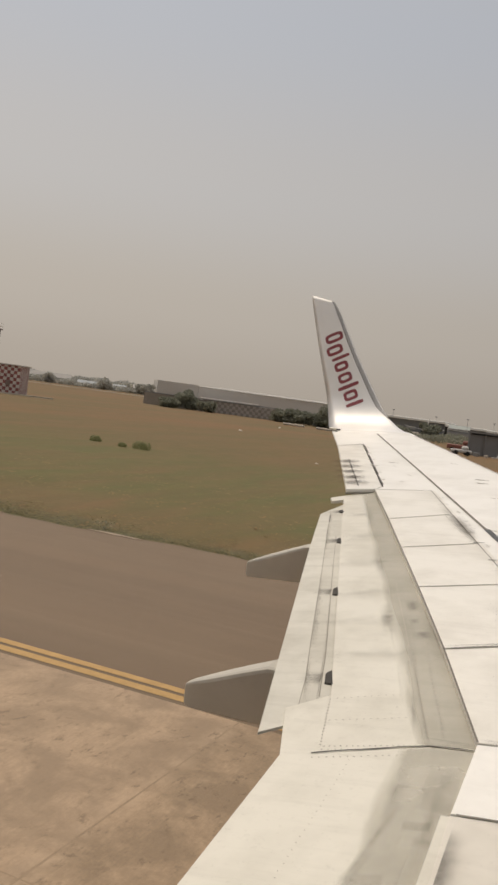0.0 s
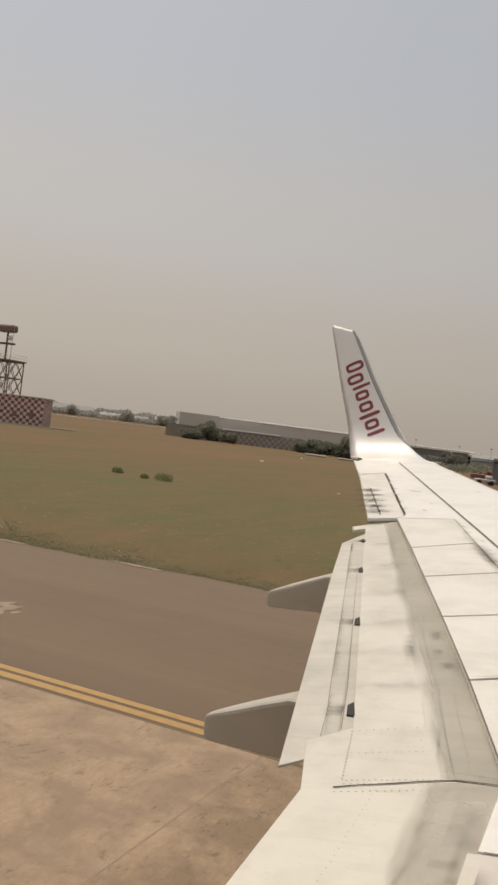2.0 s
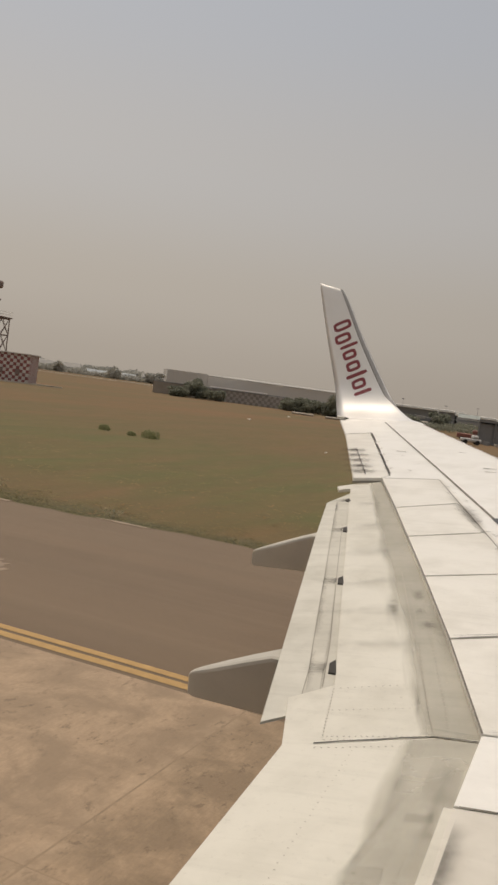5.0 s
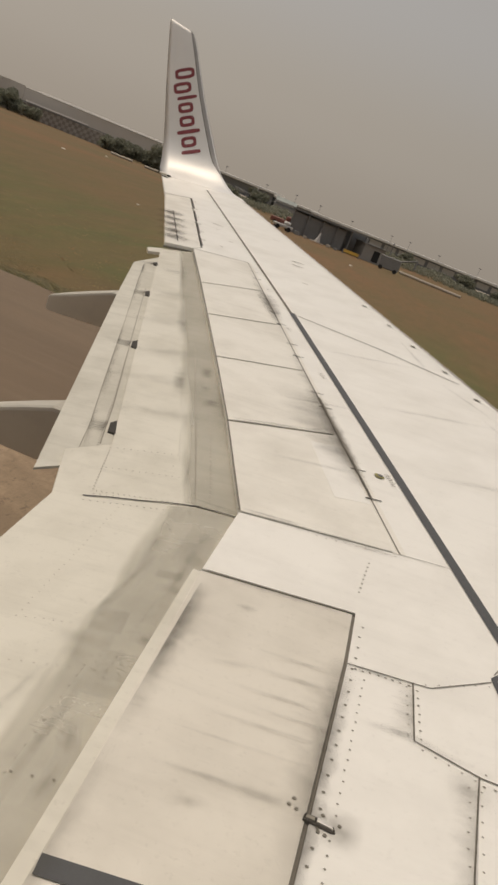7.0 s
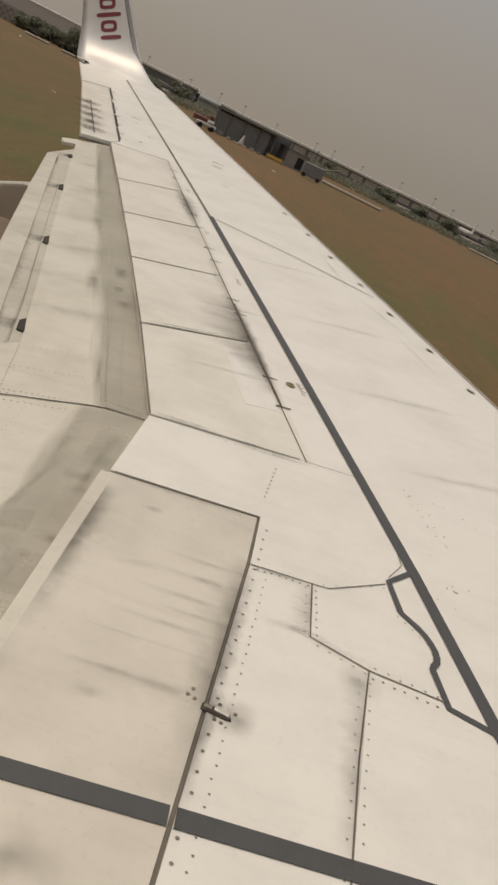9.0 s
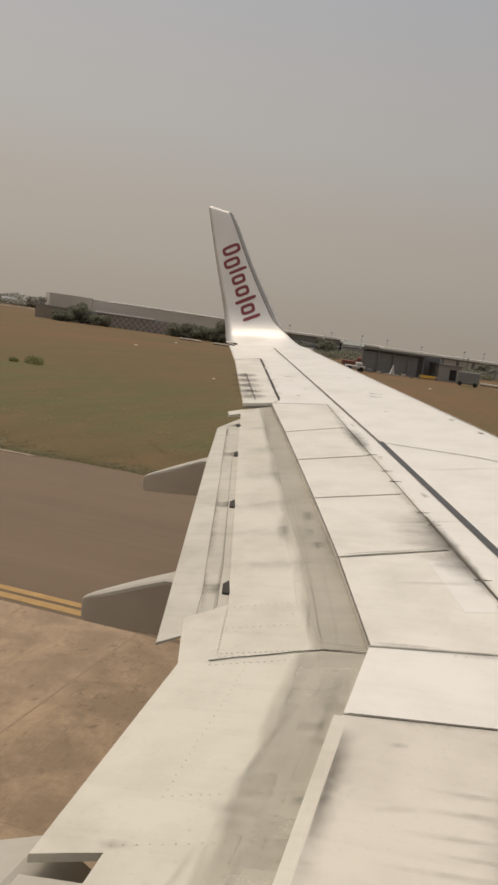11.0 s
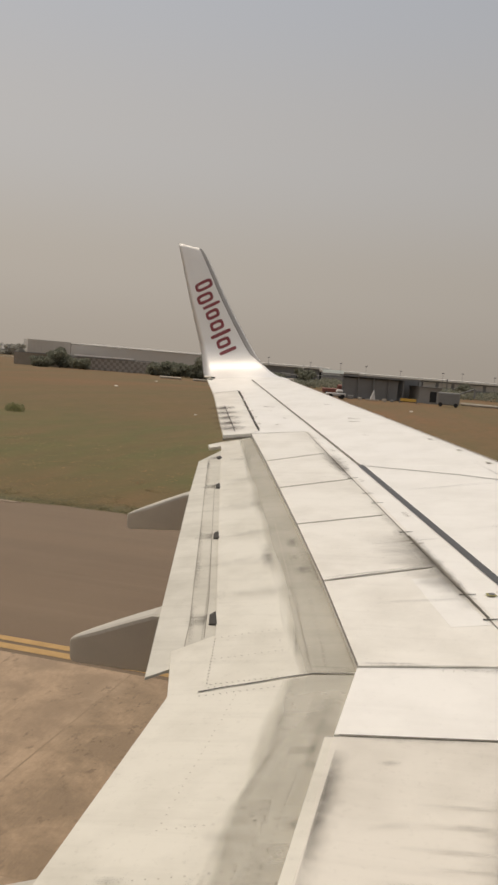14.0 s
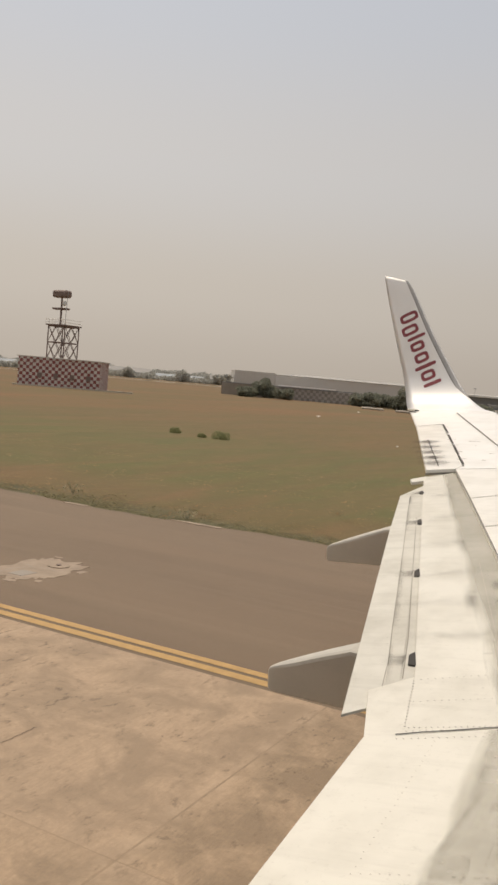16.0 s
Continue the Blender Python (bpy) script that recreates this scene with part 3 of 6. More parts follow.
# leading edge: the skin rolls over and down
def leading_edge():
    bm = bmesh.new()
    prof = [(-0.19, -0.004), (-0.15, -0.003), (-0.05, -0.005), (0.03, -0.016), (0.10, -0.042), (0.16, -0.085), (0.19, -0.14), (0.17, -0.20), (0.05, -0.25)]
    rows = []
    for k in range(25):
        y = -0.85 + (14.72 + 0.85) * k / 24
        x0 = nose_x(y)
        rows.append([bm.verts.new((x0 + a, y, zm(x0 + a, y) + h)) for a, h in prof])
    for a, b in zip(rows, rows[1:]):
        for i in range(len(prof) - 1):
            bm.faces.new((a[i], a[i + 1], b[i + 1], b[i]))
    return bm


part("leading_edge", leading_edge(), WHITE, wing, "rounded pale leading edge skin", smooth=True)

# ---- flaps ----
FLAP_OUT = [(-2.34, 9.32), (-0.32, 3.69), (-0.56, 3.705), (-0.80, 3.625), (-1.02, 3.542), (-1.16, 3.490), (-1.318, 3.955), (-1.141, 4.130), (-2.628, 8.945), (-2.745, 8.905), (-2.822, 9.085), (-2.60, 9.26)]
outboard_flap = part("outboard_flap", slab(inset(FLAP_OUT, 0.002), zf_out, 0.03, 0.003), WHITE_FLAP, wing, "white outboard flap with dirty streaks")
aft_flap = part("aft_flap", slab([(-2.55, 8.86), (-1.07, 4.02), (-1.25, 3.80), (-1.352, 3.71), (-2.31, 7.03), (-2.67, 8.33)], zaft, 0.014), GREY_AFT, wing, "pale grey aft flap segment")
FLAP_IN = [(-0.56, 3.697), (-0.32, 3.682), (-0.28, -0.85), (-0.86, -0.85), (-0.905, 2.27), (-1.13, 2.22), (-1.160, 3.487), (-1.02, 3.539), (-0.80, 3.620)]
inboard_flap = part("inboard_flap", slab(inset(FLAP_IN, 0.002), zf_in, 0.03, 0.003), WHITE_FLAP, wing, "white inboard flap with a worn grey nose")
part("inboard_aft_flap", slab([(-0.915, 2.20), (-0.87, -0.85), (-1.12, -0.85), (-1.14, 2.20)], lambda x, y: zf(x, y) - 0.05, 0.04), GREY_FAIRING, wing, "grey lower flap segment")


def worn_band(path_front, path_back, material, parent, zfun, label, bulge=0.0):
    """The rubbed grey paint where the flap slides in and out under the wing: a skin just proud of it."""
    bm = bmesh.new()
    uv = bm.loops.layers.uv.new("UVMap")
    rows = []
    n = 60

    def along(path, t):
        s = t * (len(path) - 1)
        i = min(int(s), len(path) - 2)
        a, b = Vector(path[i]), Vector(path[i + 1])
        return a + (b - a) * (s - i)

    for k in range(n + 1):
        a, b = along(path_front, k / n), along(path_back, k / n)
        mid = (a + b) / 2 + Vector((0, bulge * max(0.0, 1 - k / 4)))
        rows.append([bm.verts.new((q.x, q.y, zfun(q.x, q.y) + 0.001)) for q in (a, mid, b)])
    for k, (p, q) in enumerate(zip(rows, rows[1:])):
        for i in range(2):
            f = bm.faces.new((p[i], q[i], q[i + 1], p[i + 1]))
            for lp, (s, t) in zip(f.loops, ((k, i), (k + 1, i), (k + 1, i + 1), (k, i + 1))):
                lp[uv].uv = (s / n, t / 2)
    bmesh.ops.recalc_face_normals(bm, faces=bm.faces)
    return part("worn_band", bm, material, parent, label)


worn_band([(-2.38, 9.28), (-1.10, 5.80), (-0.34, 3.71)], [(-2.53, 9.18), (-1.365, 5.74), (-0.675, 3.71)], WORN_OUTER, outboard_flap, zf_out, "rubbed grey paint along the flap nose")
worn_band([(-0.34, 3.680), (-0.33, 2.0), (-0.30, -0.80)], [(-0.740, 3.625), (-0.660, 2.3), (-0.61, -0.80)], WORN_INNER, inboard_flap, zf_in, "rubbed grey paint along the flap nose", 0.037)

# ---- flap track fairings ----


def fairing(y, x_tip, z_top, z_low, x_in, z_in_top, z_in_low, half):
    """A canoe fairing: a flat pale back that narrows to the tip, a crisp shoulder and flat deep sides."""
    bm = bmesh.new()
    rings = []
    L = x_in - x_tip
    for t in (0.0, 0.008, 0.022, 0.05, 0.11, 0.2, 0.35, 0.5, 0.65, 0.8, 0.9, 1.0):
        x = x_tip + (L + 0.5) * t
        f = min(1.0, (x - x_tip) / L)
        top = z_top + (z_in_top - z_top) * (f + 0.10 * f * (1 - f)) - 0.75 * max(0, (x - x_in - 0.08))
        low = z_low + (z_in_low - z_low) * f + 0.25 * max(0, (x - x_in))
        w = half * (0.16 + 0.84 * min(1.0, f * 1.05) ** 0.75)
        blunt = {0.0: 0.72, 0.008: 0.88, 0.022: 0.96}.get(t, 1.0)
        mid = top - (top - low) * 0.45
        top, low, w = mid + (top - mid) * blunt, mid + (low - mid) * blunt, w * blunt
        h = top - low
        e = min(0.018, 0.30 * w)
        side = [(0.16 * w, low), (0.26 * w, low + 0.03 * h), (0.62 * w, low + 0.45 * h), (0.97 * w, top - 2.2 * e), (w - 0.25 * e, top - e), (w - 1.1 * e, top - 0.28 * e), (0.5 * w, top + 0.10 * e)]
        ring = [(-a, b) for a, b in side] + [(0.0, top + 0.2 * e)] + side[::-1]
        rings.append([bm.verts.new((x, y + a, b)) for a, b in ring])
    n = len(rings[0])
    for a, b in zip(rings, rings[1:]):
        for i in range(n):
            bm.faces.new((a[i], a[(i + 1) % n], b[(i + 1) % n], b[i]))
    bm.faces.new(rings[0][::-1])
    bm.faces.new(rings[-1])
    bmesh.ops.recalc_face_normals(bm, faces=bm.faces)
    return bm


for args in ((4.75, -2.24, 2.262, 2.105, -1.62, 2.545, 2.13, 0.12), (7.40, -3.02, 2.560, 2.415, -2.37, 2.855, 2.475, 0.11), (2.26, -2.10, 1.930, 1.72, -1.16, 2.30, 1.82, 0.19)):
    part("flap_fairing", fairing(*args), GREY_FAIRING, wing, "pale-backed canoe fairing under the flap")

# ---- winglet ----
# stations from the wing tip to the top: trailing x and z, leading x and z, thickness
STATIONS = [(-4.73, 3.76, -3.17, 3.885, 0.12), (-4.79, 3.782, -3.28, 3.90, 0.12), (-4.86, 3.815, -3.42, 3.915, 0.12), (-4.91, 3.865, -3.54, 3.945, 0.118), (-4.95, 3.935, -3.66, 3.995, 0.115),
            (-4.99, 4.025, -3.78, 4.065, 0.11), (-5.03, 4.13, -3.90, 4.155, 0.105), (-5.07, 4.25, -4.01, 4.27, 0.10), (-5.12, 4.40, -4.13, 4.42, 0.095), (-5.40, 5.21, -4.66, 5.20, 0.075), (-5.645, 5.98, -5.115, 5.97, 0.055), (-5.728, 6.245, -5.256, 6.15, 0.03)]
OLD_Y = [14.70, 14.86, 14.98, 15.08, 15.165, 15.235, 15.29, 15.33, 15.36, 15.43, 15.485, 15.51]
BEND = 0.85  # radius of the bend


def station(w):
    """Section number w, smoothly between the stations."""
    i = min(int(w), len(STATIONS) - 2)
    f = w - i
    rows = [STATIONS[max(0, min(len(STATIONS) - 1, i + k))] + (OLD_Y[max(0, min(len(STATIONS) - 1, i + k))],) for k in (-1, 0, 1, 2)]
    hs = [r[1] for r in rows]
    vals = []
    for p0, p1, p2, p3 in zip(*rows):
        span = max(1e-6, hs[2] - hs[1])
        m1 = (p2 - p0) / max(1e-6, hs[2] - hs[0]) * span
        m2 = (p3 - p1) / max(1e-6, hs[3] - hs[1]) * span
        vals.append((2 * f ** 3 - 3 * f ** 2 + 1) * p1 + (f ** 3 - 2 * f ** 2 + f) * m1 + (3 * f ** 2 - 2 * f ** 3) * p2 + (f ** 3 - f ** 2) * m2)
    xt, zt, xl, zl, th, y0 = vals
    h = zt - 3.755
    r = math.acos(max(-1.0, 1 - h / BEND)) if h < 0.88 * BEND else radians(83)
    y = 14.70 + BEND * (math.sin(min(r, radians(83))) - 0.104)
    if h >= 0.88 * BEND:
        y += (h - 0.88 * BEND) * 0.11
    k = y / y0
    return Vector((xt * k, y, 4 + (zt - 4) * k)), Vector((xl * k, y, 4 + (zl - 4) * k)), th, r


PROFILE = [(0.0, 0.0), (0.12, 0.03), (0.3, 0.07), (0.5, 0.10), (0.7, 0.10), (0.85, 0.06), (0.93, 0.0), (0.97, -0.08), (0.995, -0.2), (1.0, -0.36), (0.98, -0.55), (0.92, -0.72), (0.80, -0.80), (0.5, -0.70), (0.2, -0.32)]
WS = [k * 0.5 for k in range(17)] + [8.0 + k * 0.25 for k in range(1, 13)]


def winglet():
    """Chord sections swept from the wing tip round the bend and up to the top."""
    bm = bmesh.new()
    secs = []
    for w in WS:
        a, b, t, r = station(w)
        side = Vector((0, -math.sin(r), math.cos(r)))
        secs.append([bm.verts.new(a + (b - a) * u + side * (t * v)) for u, v in PROFILE])
    n = len(secs[0])
    for a, b in zip(secs, secs[1:]):
        for i in range(n):
            bm.faces.new((a[i], a[(i + 1) % n], b[(i + 1) % n], b[i]))
    bm.faces.new(secs[0])
    bm.faces.new(secs[-1][::-1])
    bmesh.ops.recalc_face_normals(bm, faces=bm.faces)
    return bm


winglet_part = part("winglet", winglet(), WHITE_WINGLET, wing, "upturned white winglet with a dark red mark", smooth=True)


def winglet_edge(back, front, lift):
    """A strip wrapped round the front of the winglet, between two widths behind its leading edge."""
    bm = bmesh.new()
    rows = []
    for w in [5.0 + 0.25 * k for k in range(25)]:
        a, b, t, r = station(w)
        side = Vector((0, -math.sin(r), math.cos(r)))
        chord = (b - a).length
        size = min(1.0, (w - 5.0) / 2.0) * (1.0 - 0.55 * max(0.0, (w - 8.0) / 3.0))
        u0, u1 = 1 - back * size / chord, 1 - front * size / chord
        us = [(u0 + (u1 - u0) * k / 4) for k in range(5)]
        pts = []
        for u in us:
            v = 0.10
            for (ua, va), (ub, vb) in zip(PROFILE[:10], PROFILE[1:10]):
                if ua <= u <= ub:
                    v = va + (vb - va) * (u - ua) / max(1e-6, ub - ua)
            pts.append(a + (b - a) * u + side * (t * v + lift))
        if front == 0:
            pts += [a + (b - a) * (u + lift / chord) + side * (t * v) for u, v in ((1.0, -0.36), (0.98, -0.60))]
        rows.append([bm.verts.new(p) for p in pts])
    for a, b in zip(rows, rows[1:]):
        for i in range(len(a) - 1):
            bm.faces.new((a[i], a[i + 1], b[i + 1], b[i]))
    bmesh.ops.recalc_face_normals(bm, faces=bm.faces)
    return bm


part("leading_edge_strip", winglet_edge(0.10, 0.0, 0.003), GREY_EDGE, winglet_part, "grey leading edge strip", smooth=True)
part("edge_seam", winglet_edge(0.115, 0.10, 0.004), SEAM, winglet_part, "dark seam behind the leading edge strip", smooth=True)

# ---- markings, seams and grime of the wing ----
for pts, w in (([(-0.95, 7.74), (0.28, 4.73), (0.90, 3.20), (1.18, 2.45), (1.72, 1.10), (2.28, -0.80)], 0.052),
               ([(-0.314, 1.640), (0.254, 1.692)], 0.062), ([(0.272, 1.694), (0.72, 1.73), (1.55, 1.80)], 0.062),
               ([(0.90, 3.19), (0.80, 3.06), (0.85, 2.89), (0.878, 2.865), (0.91, 2.84), (0.94, 2.808), (0.963, 2.772), (0.979, 2.735), (0.986, 2.70), (0.984, 2.668), (0.972, 2.645), (0.968, 2.625), (1.02, 2.46), (1.18, 2.42)], 0.026)):
    part("walkway_line", strip(bmesh.new(), pts, w, zm, 0.0045 if w < 0.03 else 0.004), LINE_GREY, wing, "dark grey walkway boundary line")

SEAMS = [([(-3.80, 14.40), (-1.98, 10.14), (-0.96, 7.74)], 0.026), ([(-0.93, 7.71), (-0.10, 7.42), (0.60, 7.08)], 0.011), ([(0.262, 2.84), (0.505, 2.862), (0.57, 2.87), (0.79, 3.04)], 0.005),
         ([(0.505, 2.862), (0.530, 2.560), (0.742, 2.500), (1.00, 2.485)], 0.006), ([(0.742, 2.500), (0.727, 2.10), (0.727, 0.40)], 0.006), ([(0.77, 3.48), (0.83, 3.32), (0.853, 3.21), (0.80, 3.09)], 0.004),
         ([(0.38, 3.80), (0.62, 3.83)], 0.003), ([(1.18, 2.42), (1.36, 2.30), (1.44, 2.10), (1.42, 1.90)], 0.004),
         ([(-1.86, 7.86), (-1.36, 8.26)], 0.008), ([(-1.49, 6.85), (-0.941, 7.20)], 0.008), ([(-1.115, 5.825), (-0.525, 6.13)], 0.008), ([(-0.724, 4.73), (-0.128, 5.05)], 0.008), ([(-2.40, 9.28), (-1.80, 9.42)], 0.008),
         ([(-1.80, 9.42), (-0.51, 6.09), (0.38, 3.80)], 0.007), ([(-0.345, 3.115), (0.25, 3.178)], 0.008),
         ([(-2.385, 9.25), (-1.853, 7.84), (-1.483, 6.84), (-1.103, 5.81), (-0.717, 4.74), (-0.365, 3.70)], 0.009), ([(-3.95, 12.71), (-3.62, 12.97)], 0.02), ([(-0.86, 4.30), (-0.80, 4.32)], 0.002)]
for pts, w in SEAMS:
    part("panel_seam", strip(bmesh.new(), pts, w, zm, 0.003), SEAM, wing)
# Added strips: one hides a shaded hinge gap, the next lightens another.
part("gap_strip", strip(bmesh.new(), [(-1.80, 9.42), (-0.51, 6.09), (0.38, 3.80)], 0.064, zm, 0.0012), WHITE_SPOILER, wing, "pale strip added over the hinge gap to hide its shade")
part("gap_strip", strip(bmesh.new(), [(0.250, 3.18), (0.262, 2.84), (0.265, 1.7), (0.272, -0.3)], 0.016, zm, -0.006), SEAM, wing, "grey strip added in the hinge gap to lighten it")
part("edge_seam", strip(bmesh.new(), [(nose_x(y) - 0.005, y) for y in (14.4, 10.0, 5.0, 0.0)], 0.012, lambda x, y: zm(x, y) - 0.010, 0.003), BROWN_TRIM, wing, "brown seam along the leading edge")

# ovals in a row behind the leading edge
for k in range(12):
    bm = bmesh.new()
    y = 9.01 - 0.555 * k
    x = nose_x(y) - 0.125 + 0.02 * (k % 2)
    vs = [bm.verts.new((x + 0.026 * math.cos(q) - 0.014 * math.sin(q), y + 0.030 * math.sin(q), zm(x, y) + 0.004)) for q in [j * math.pi / 5 for j in range(10)]]
    bm.faces.new(vs)
    part("drain_port", bm, RIVET, wing)

# hinge arms crossing the spoiler hinge line
H0, H1 = Vector((-1.80, 9.42)), Vector((0.38, 3.80))
for y in (9.02, 8.72, 7.55, 7.22, 6.71, 6.43, 5.71, 5.47, 4.62, 4.30):
    t = (H0.y - y) / (H0.y - H1.y)
    p = H0 + (H1 - H0) * t
    part("hinge_arm", strip(bmesh.new(), [(p.x - 0.03, p.y - 0.008), (p.x + 0.055, p.y + 0.014)], 0.017, zm, 0.005, 0.008), DARK_GAP, wing)

# handle-like hinge fitting on the inboard spoiler
def fitting_plate(pts, lift, thick, bevel):
    return slab(pts, lambda x, y: zm(x, y) + lift, thick, bevel)


part("hinge_fitting", fitting_plate([(0.252, 2.094), (0.300, 2.092), (0.338, 2.078), (0.344, 2.062), (0.330, 2.060), (0.250, 2.070)], 0.007, 0.014, 0.002), DARK_GAP, wing, "dark rim of the hinge fitting")
part("hinge_fitting", fitting_plate([(0.288, 2.087), (0.306, 2.085), (0.331, 2.075), (0.335, 2.066), (0.288, 2.073)], 0.012, 0.008, 0.002), STEEL_BRIGHT, wing, "bright steel hinge fitting")
part("hinge_fitting", fitting_plate([(0.258, 2.088), (0.282, 2.087), (0.282, 2.074), (0.256, 2.076)], 0.010, 0.006, 0.001), RIVET, wing, "worn grey hinge block")
for x, y in ((0.215, 2.135), (0.228, 2.100), (0.205, 2.108), (0.302, 2.112), (0.318, 2.046), (0.352, 2.096), (0.298, 2.050)):
    part("screw_head", add_bar(bmesh.new(), (x, y, zm(x, y) - 0.002), (x, y, zm(x, y) + 0.0035), 0.006, 8), RIVET, wing)

# fasteners
bm = bmesh.new()
for x, y0, y1, n in ((0.335, 2.78, 0.40, 52), (0.712, 2.44, 0.40, 34), (0.752, 2.44, 0.40, 34)):
    dots(bm, (x, y0), (x, y1), n, zm, 0.0042, jitter=0.003)
dots(bm, (0.290, 3.10), (0.296, 0.40), 40, zm, 0.0062, jitter=0.003)
dots(bm, (0.30, 2.825), (0.49, 2.845), 8, zm, 0.0055, jitter=0.003)
dots(bm, (0.525, 2.83), (0.55, 2.58), 7, zm, 0.005, jitter=0.002)
dots(bm, (0.485, 2.83), (0.51, 2.58), 6, zm, 0.004, jitter=0.002)
dots(bm, (0.56, 2.53), (0.73, 2.48), 5, zm, 0.0045)
dots(bm, (0.76, 2.47), (0.98, 2.45), 7, zm, 0.006, jitter=0.004)
dots(bm, (0.76, 2.52), (0.98, 2.50), 6, zm, 0.005, jitter=0.006)
dots(bm, (0.55, 2.88), (0.78, 3.01), 6, zm, 0.004, jitter=0.003)
dots(bm, (0.255, 3.62), (0.245, 3.35), 8, zm, 0.006)
dots(bm, (0.0, 3.71), (0.36, 3.765), 9, zm, 0.004, jitter=0.003)
dots(bm, (0.84, 2.86), (0.955, 2.76), 5, zm, 0.004)
for a, b, n in (((0.85, 3.88), (1.04, 3.50), 9), ((1.01, 3.87), (1.21, 3.77), 4), ((0.90, 3.86), (1.08, 3.50), 6), ((1.04, 3.19), (1.11, 3.17), 5)):
    dots(bm, a, b, n, zm, 0.0045, jitter=0.018)
for _ in range(9):
    x, y = random.uniform(0.98, 1.5), random.uniform(2.9, 4.2)
    dots(bm, (x, y), (x, y), 1, zm, random.uniform(0.003, 0.005))
tagged(part("rivet_row", bm, RIVET, wing, "rows of small dark grimy fasteners"), kind="stuff")

bm = bmesh.new()
NOSE_ROWS = (((-1.20, 5.85), (-0.60, 3.80), 44), ((-1.14, 5.85), (-0.52, 3.80), 44))
for a, b, n in NOSE_ROWS:
    dots(bm, a, b, n, zf_out, 0.0048, 0.0022, 0.003)
dots(bm, (-1.13, 4.08), (-1.02, 3.62), 16, zf, 0.0045, 0.0022)
dots(bm, (-1.10, 4.10), (-0.62, 4.25), 16, zf, 0.0040, 0.0022)
dots(bm, (-1.06, 3.86), (-0.60, 3.98), 16, zf, 0.0040, 0.0022)
dots(bm, (-1.00, 3.61), (-0.40, 3.745), 26, zf, 0.0045, 0.0022, 0.002)
dots(bm, (-1.00, 3.58), (-0.40, 3.72), 22, zf, 0.0040, 0.0022, 0.003)
for x in (-0.47, -0.78):
    dots(bm, (x, 4.45), (x - 0.01, 4.05), 5, zf, 0.004, 0.0022)
tagged(part("rivet_row", bm, RIVET, outboard_flap, "rows of small dark fasteners"), kind="stuff")
for pts in ([(-1.30, 6.00), (-0.575, 3.75)],):
    part("flap_seam", strip(bmesh.new(), pts, 0.0026, zf, 0.0018), RIVET, outboard_flap)

bm = bmesh.new()
dots(bm, (-0.517, 3.60), (-0.502, 2.40), 34, zf, 0.0036, 0.0022, 0.002)
dots(bm, (-0.458, 2.95), (-0.452, 2.30), 18, zf, 0.0036, 0.0022, 0.002)
dots(bm, (-0.530, 2.97), (-0.525, 1.90), 20, zf, 0.0036, 0.0022)
dots(bm, (-0.60, 2.615), (-0.40, 2.66), 7, zf_in, 0.0036, 0.0022, 0.002)
dots(bm, (-0.60, 2.37), (-0.38, 2.42), 7, zf_in, 0.0038, 0.0022, 0.002)
dots(bm, (-0.57, 1.90), (-0.34, 1.93), 5, zf, 0.0055, 0.0022)
dots(bm, (-1.01, 3.49), (-0.42, 3.655), 22, zf_in, 0.0042, 0.0022, 0.002)
for dx, dy in ((-0.02, -0.02), (0.02, -0.02), (-0.02, 0.02), (0.02, 0.02)):
    dots(bm, (-0.70 + dx, 2.04 + dy), (-0.70 + dx, 2.04 + dy), 1, zf, 0.005, 0.0022)
tagged(part("rivet_row", bm, RIVET, inboard_flap, "rows of small dark fasteners"), kind="stuff")
bm = bmesh.new()
dots(bm, (-0.85, 3.50), (-0.84, 2.60), 22, zf_in, 0.0036, 0.0022, 0.003)
dots(bm, (-0.84, 2.56), (-0.63, 2.61), 8, zf_in, 0.0036, 0.0022, 0.002)
dots(bm, (-0.90, 2.30), (-0.63, 2.36), 8, zf_in, 0.0038, 0.0022, 0.002)
tagged(part("rivet_row", bm, RIVET_PALE, inboard_flap, "rows of painted-over fasteners"), kind="stuff")

part("flap_joint", strip(bmesh.new(), [(-1.03, 3.528), (-0.92, 3.573), (-0.80, 3.614), (-0.68, 3.66), (-0.56, 3.697), (-0.45, 3.695), (-0.35, 3.688)], 0.009, zf_in, 0.004), DARK_GAP, wing, "dark curved joint between the flaps")

# raised dark plates for the shaded cut-outs of the aft flap, and its joints
for x, y, w, h in ((-2.475, 8.40, 0.040, 0.12), (-2.117, 7.23, 0.038, 0.16), (-1.677, 5.812, 0.038, 0.165), (-1.229, 4.357, 0.038, 0.165)):
    bm = slab([(x - w / 2 + 0.022, y - h / 2), (x + w / 2 + 0.031, y - h / 2 - 0.01), (x + w / 2 - 0.031, y + h / 2), (x - w / 2 - 0.012, y + h / 2 - 0.05)], lambda a, b: zaft(a, b) + 0.014, 0.02, 0.002)
    part("slot_plate", bm, DARK_GAP, aft_flap, "raised dark plate for a shaded slot over a flap track")
RUB_BACK = [(-1.262, 3.99), (-1.343, 4.311), (-1.565, 5.032), (-1.96, 6.34), (-2.361, 7.64), (-2.56, 8.33)]
RUB_FRONT = [(-1.128, 4.07), (-1.205, 4.33), (-1.422, 5.032), (-1.83, 6.34), (-2.235, 7.64), (-2.45, 8.33)]
bm = bmesh.new()
back = [bm.verts.new((x, y, zaft(x, y) + 0.0025)) for x, y in RUB_BACK]
fore = [bm.verts.new((x, y, zaft(x, y) + 0.0025)) for x, y in RUB_FRONT]
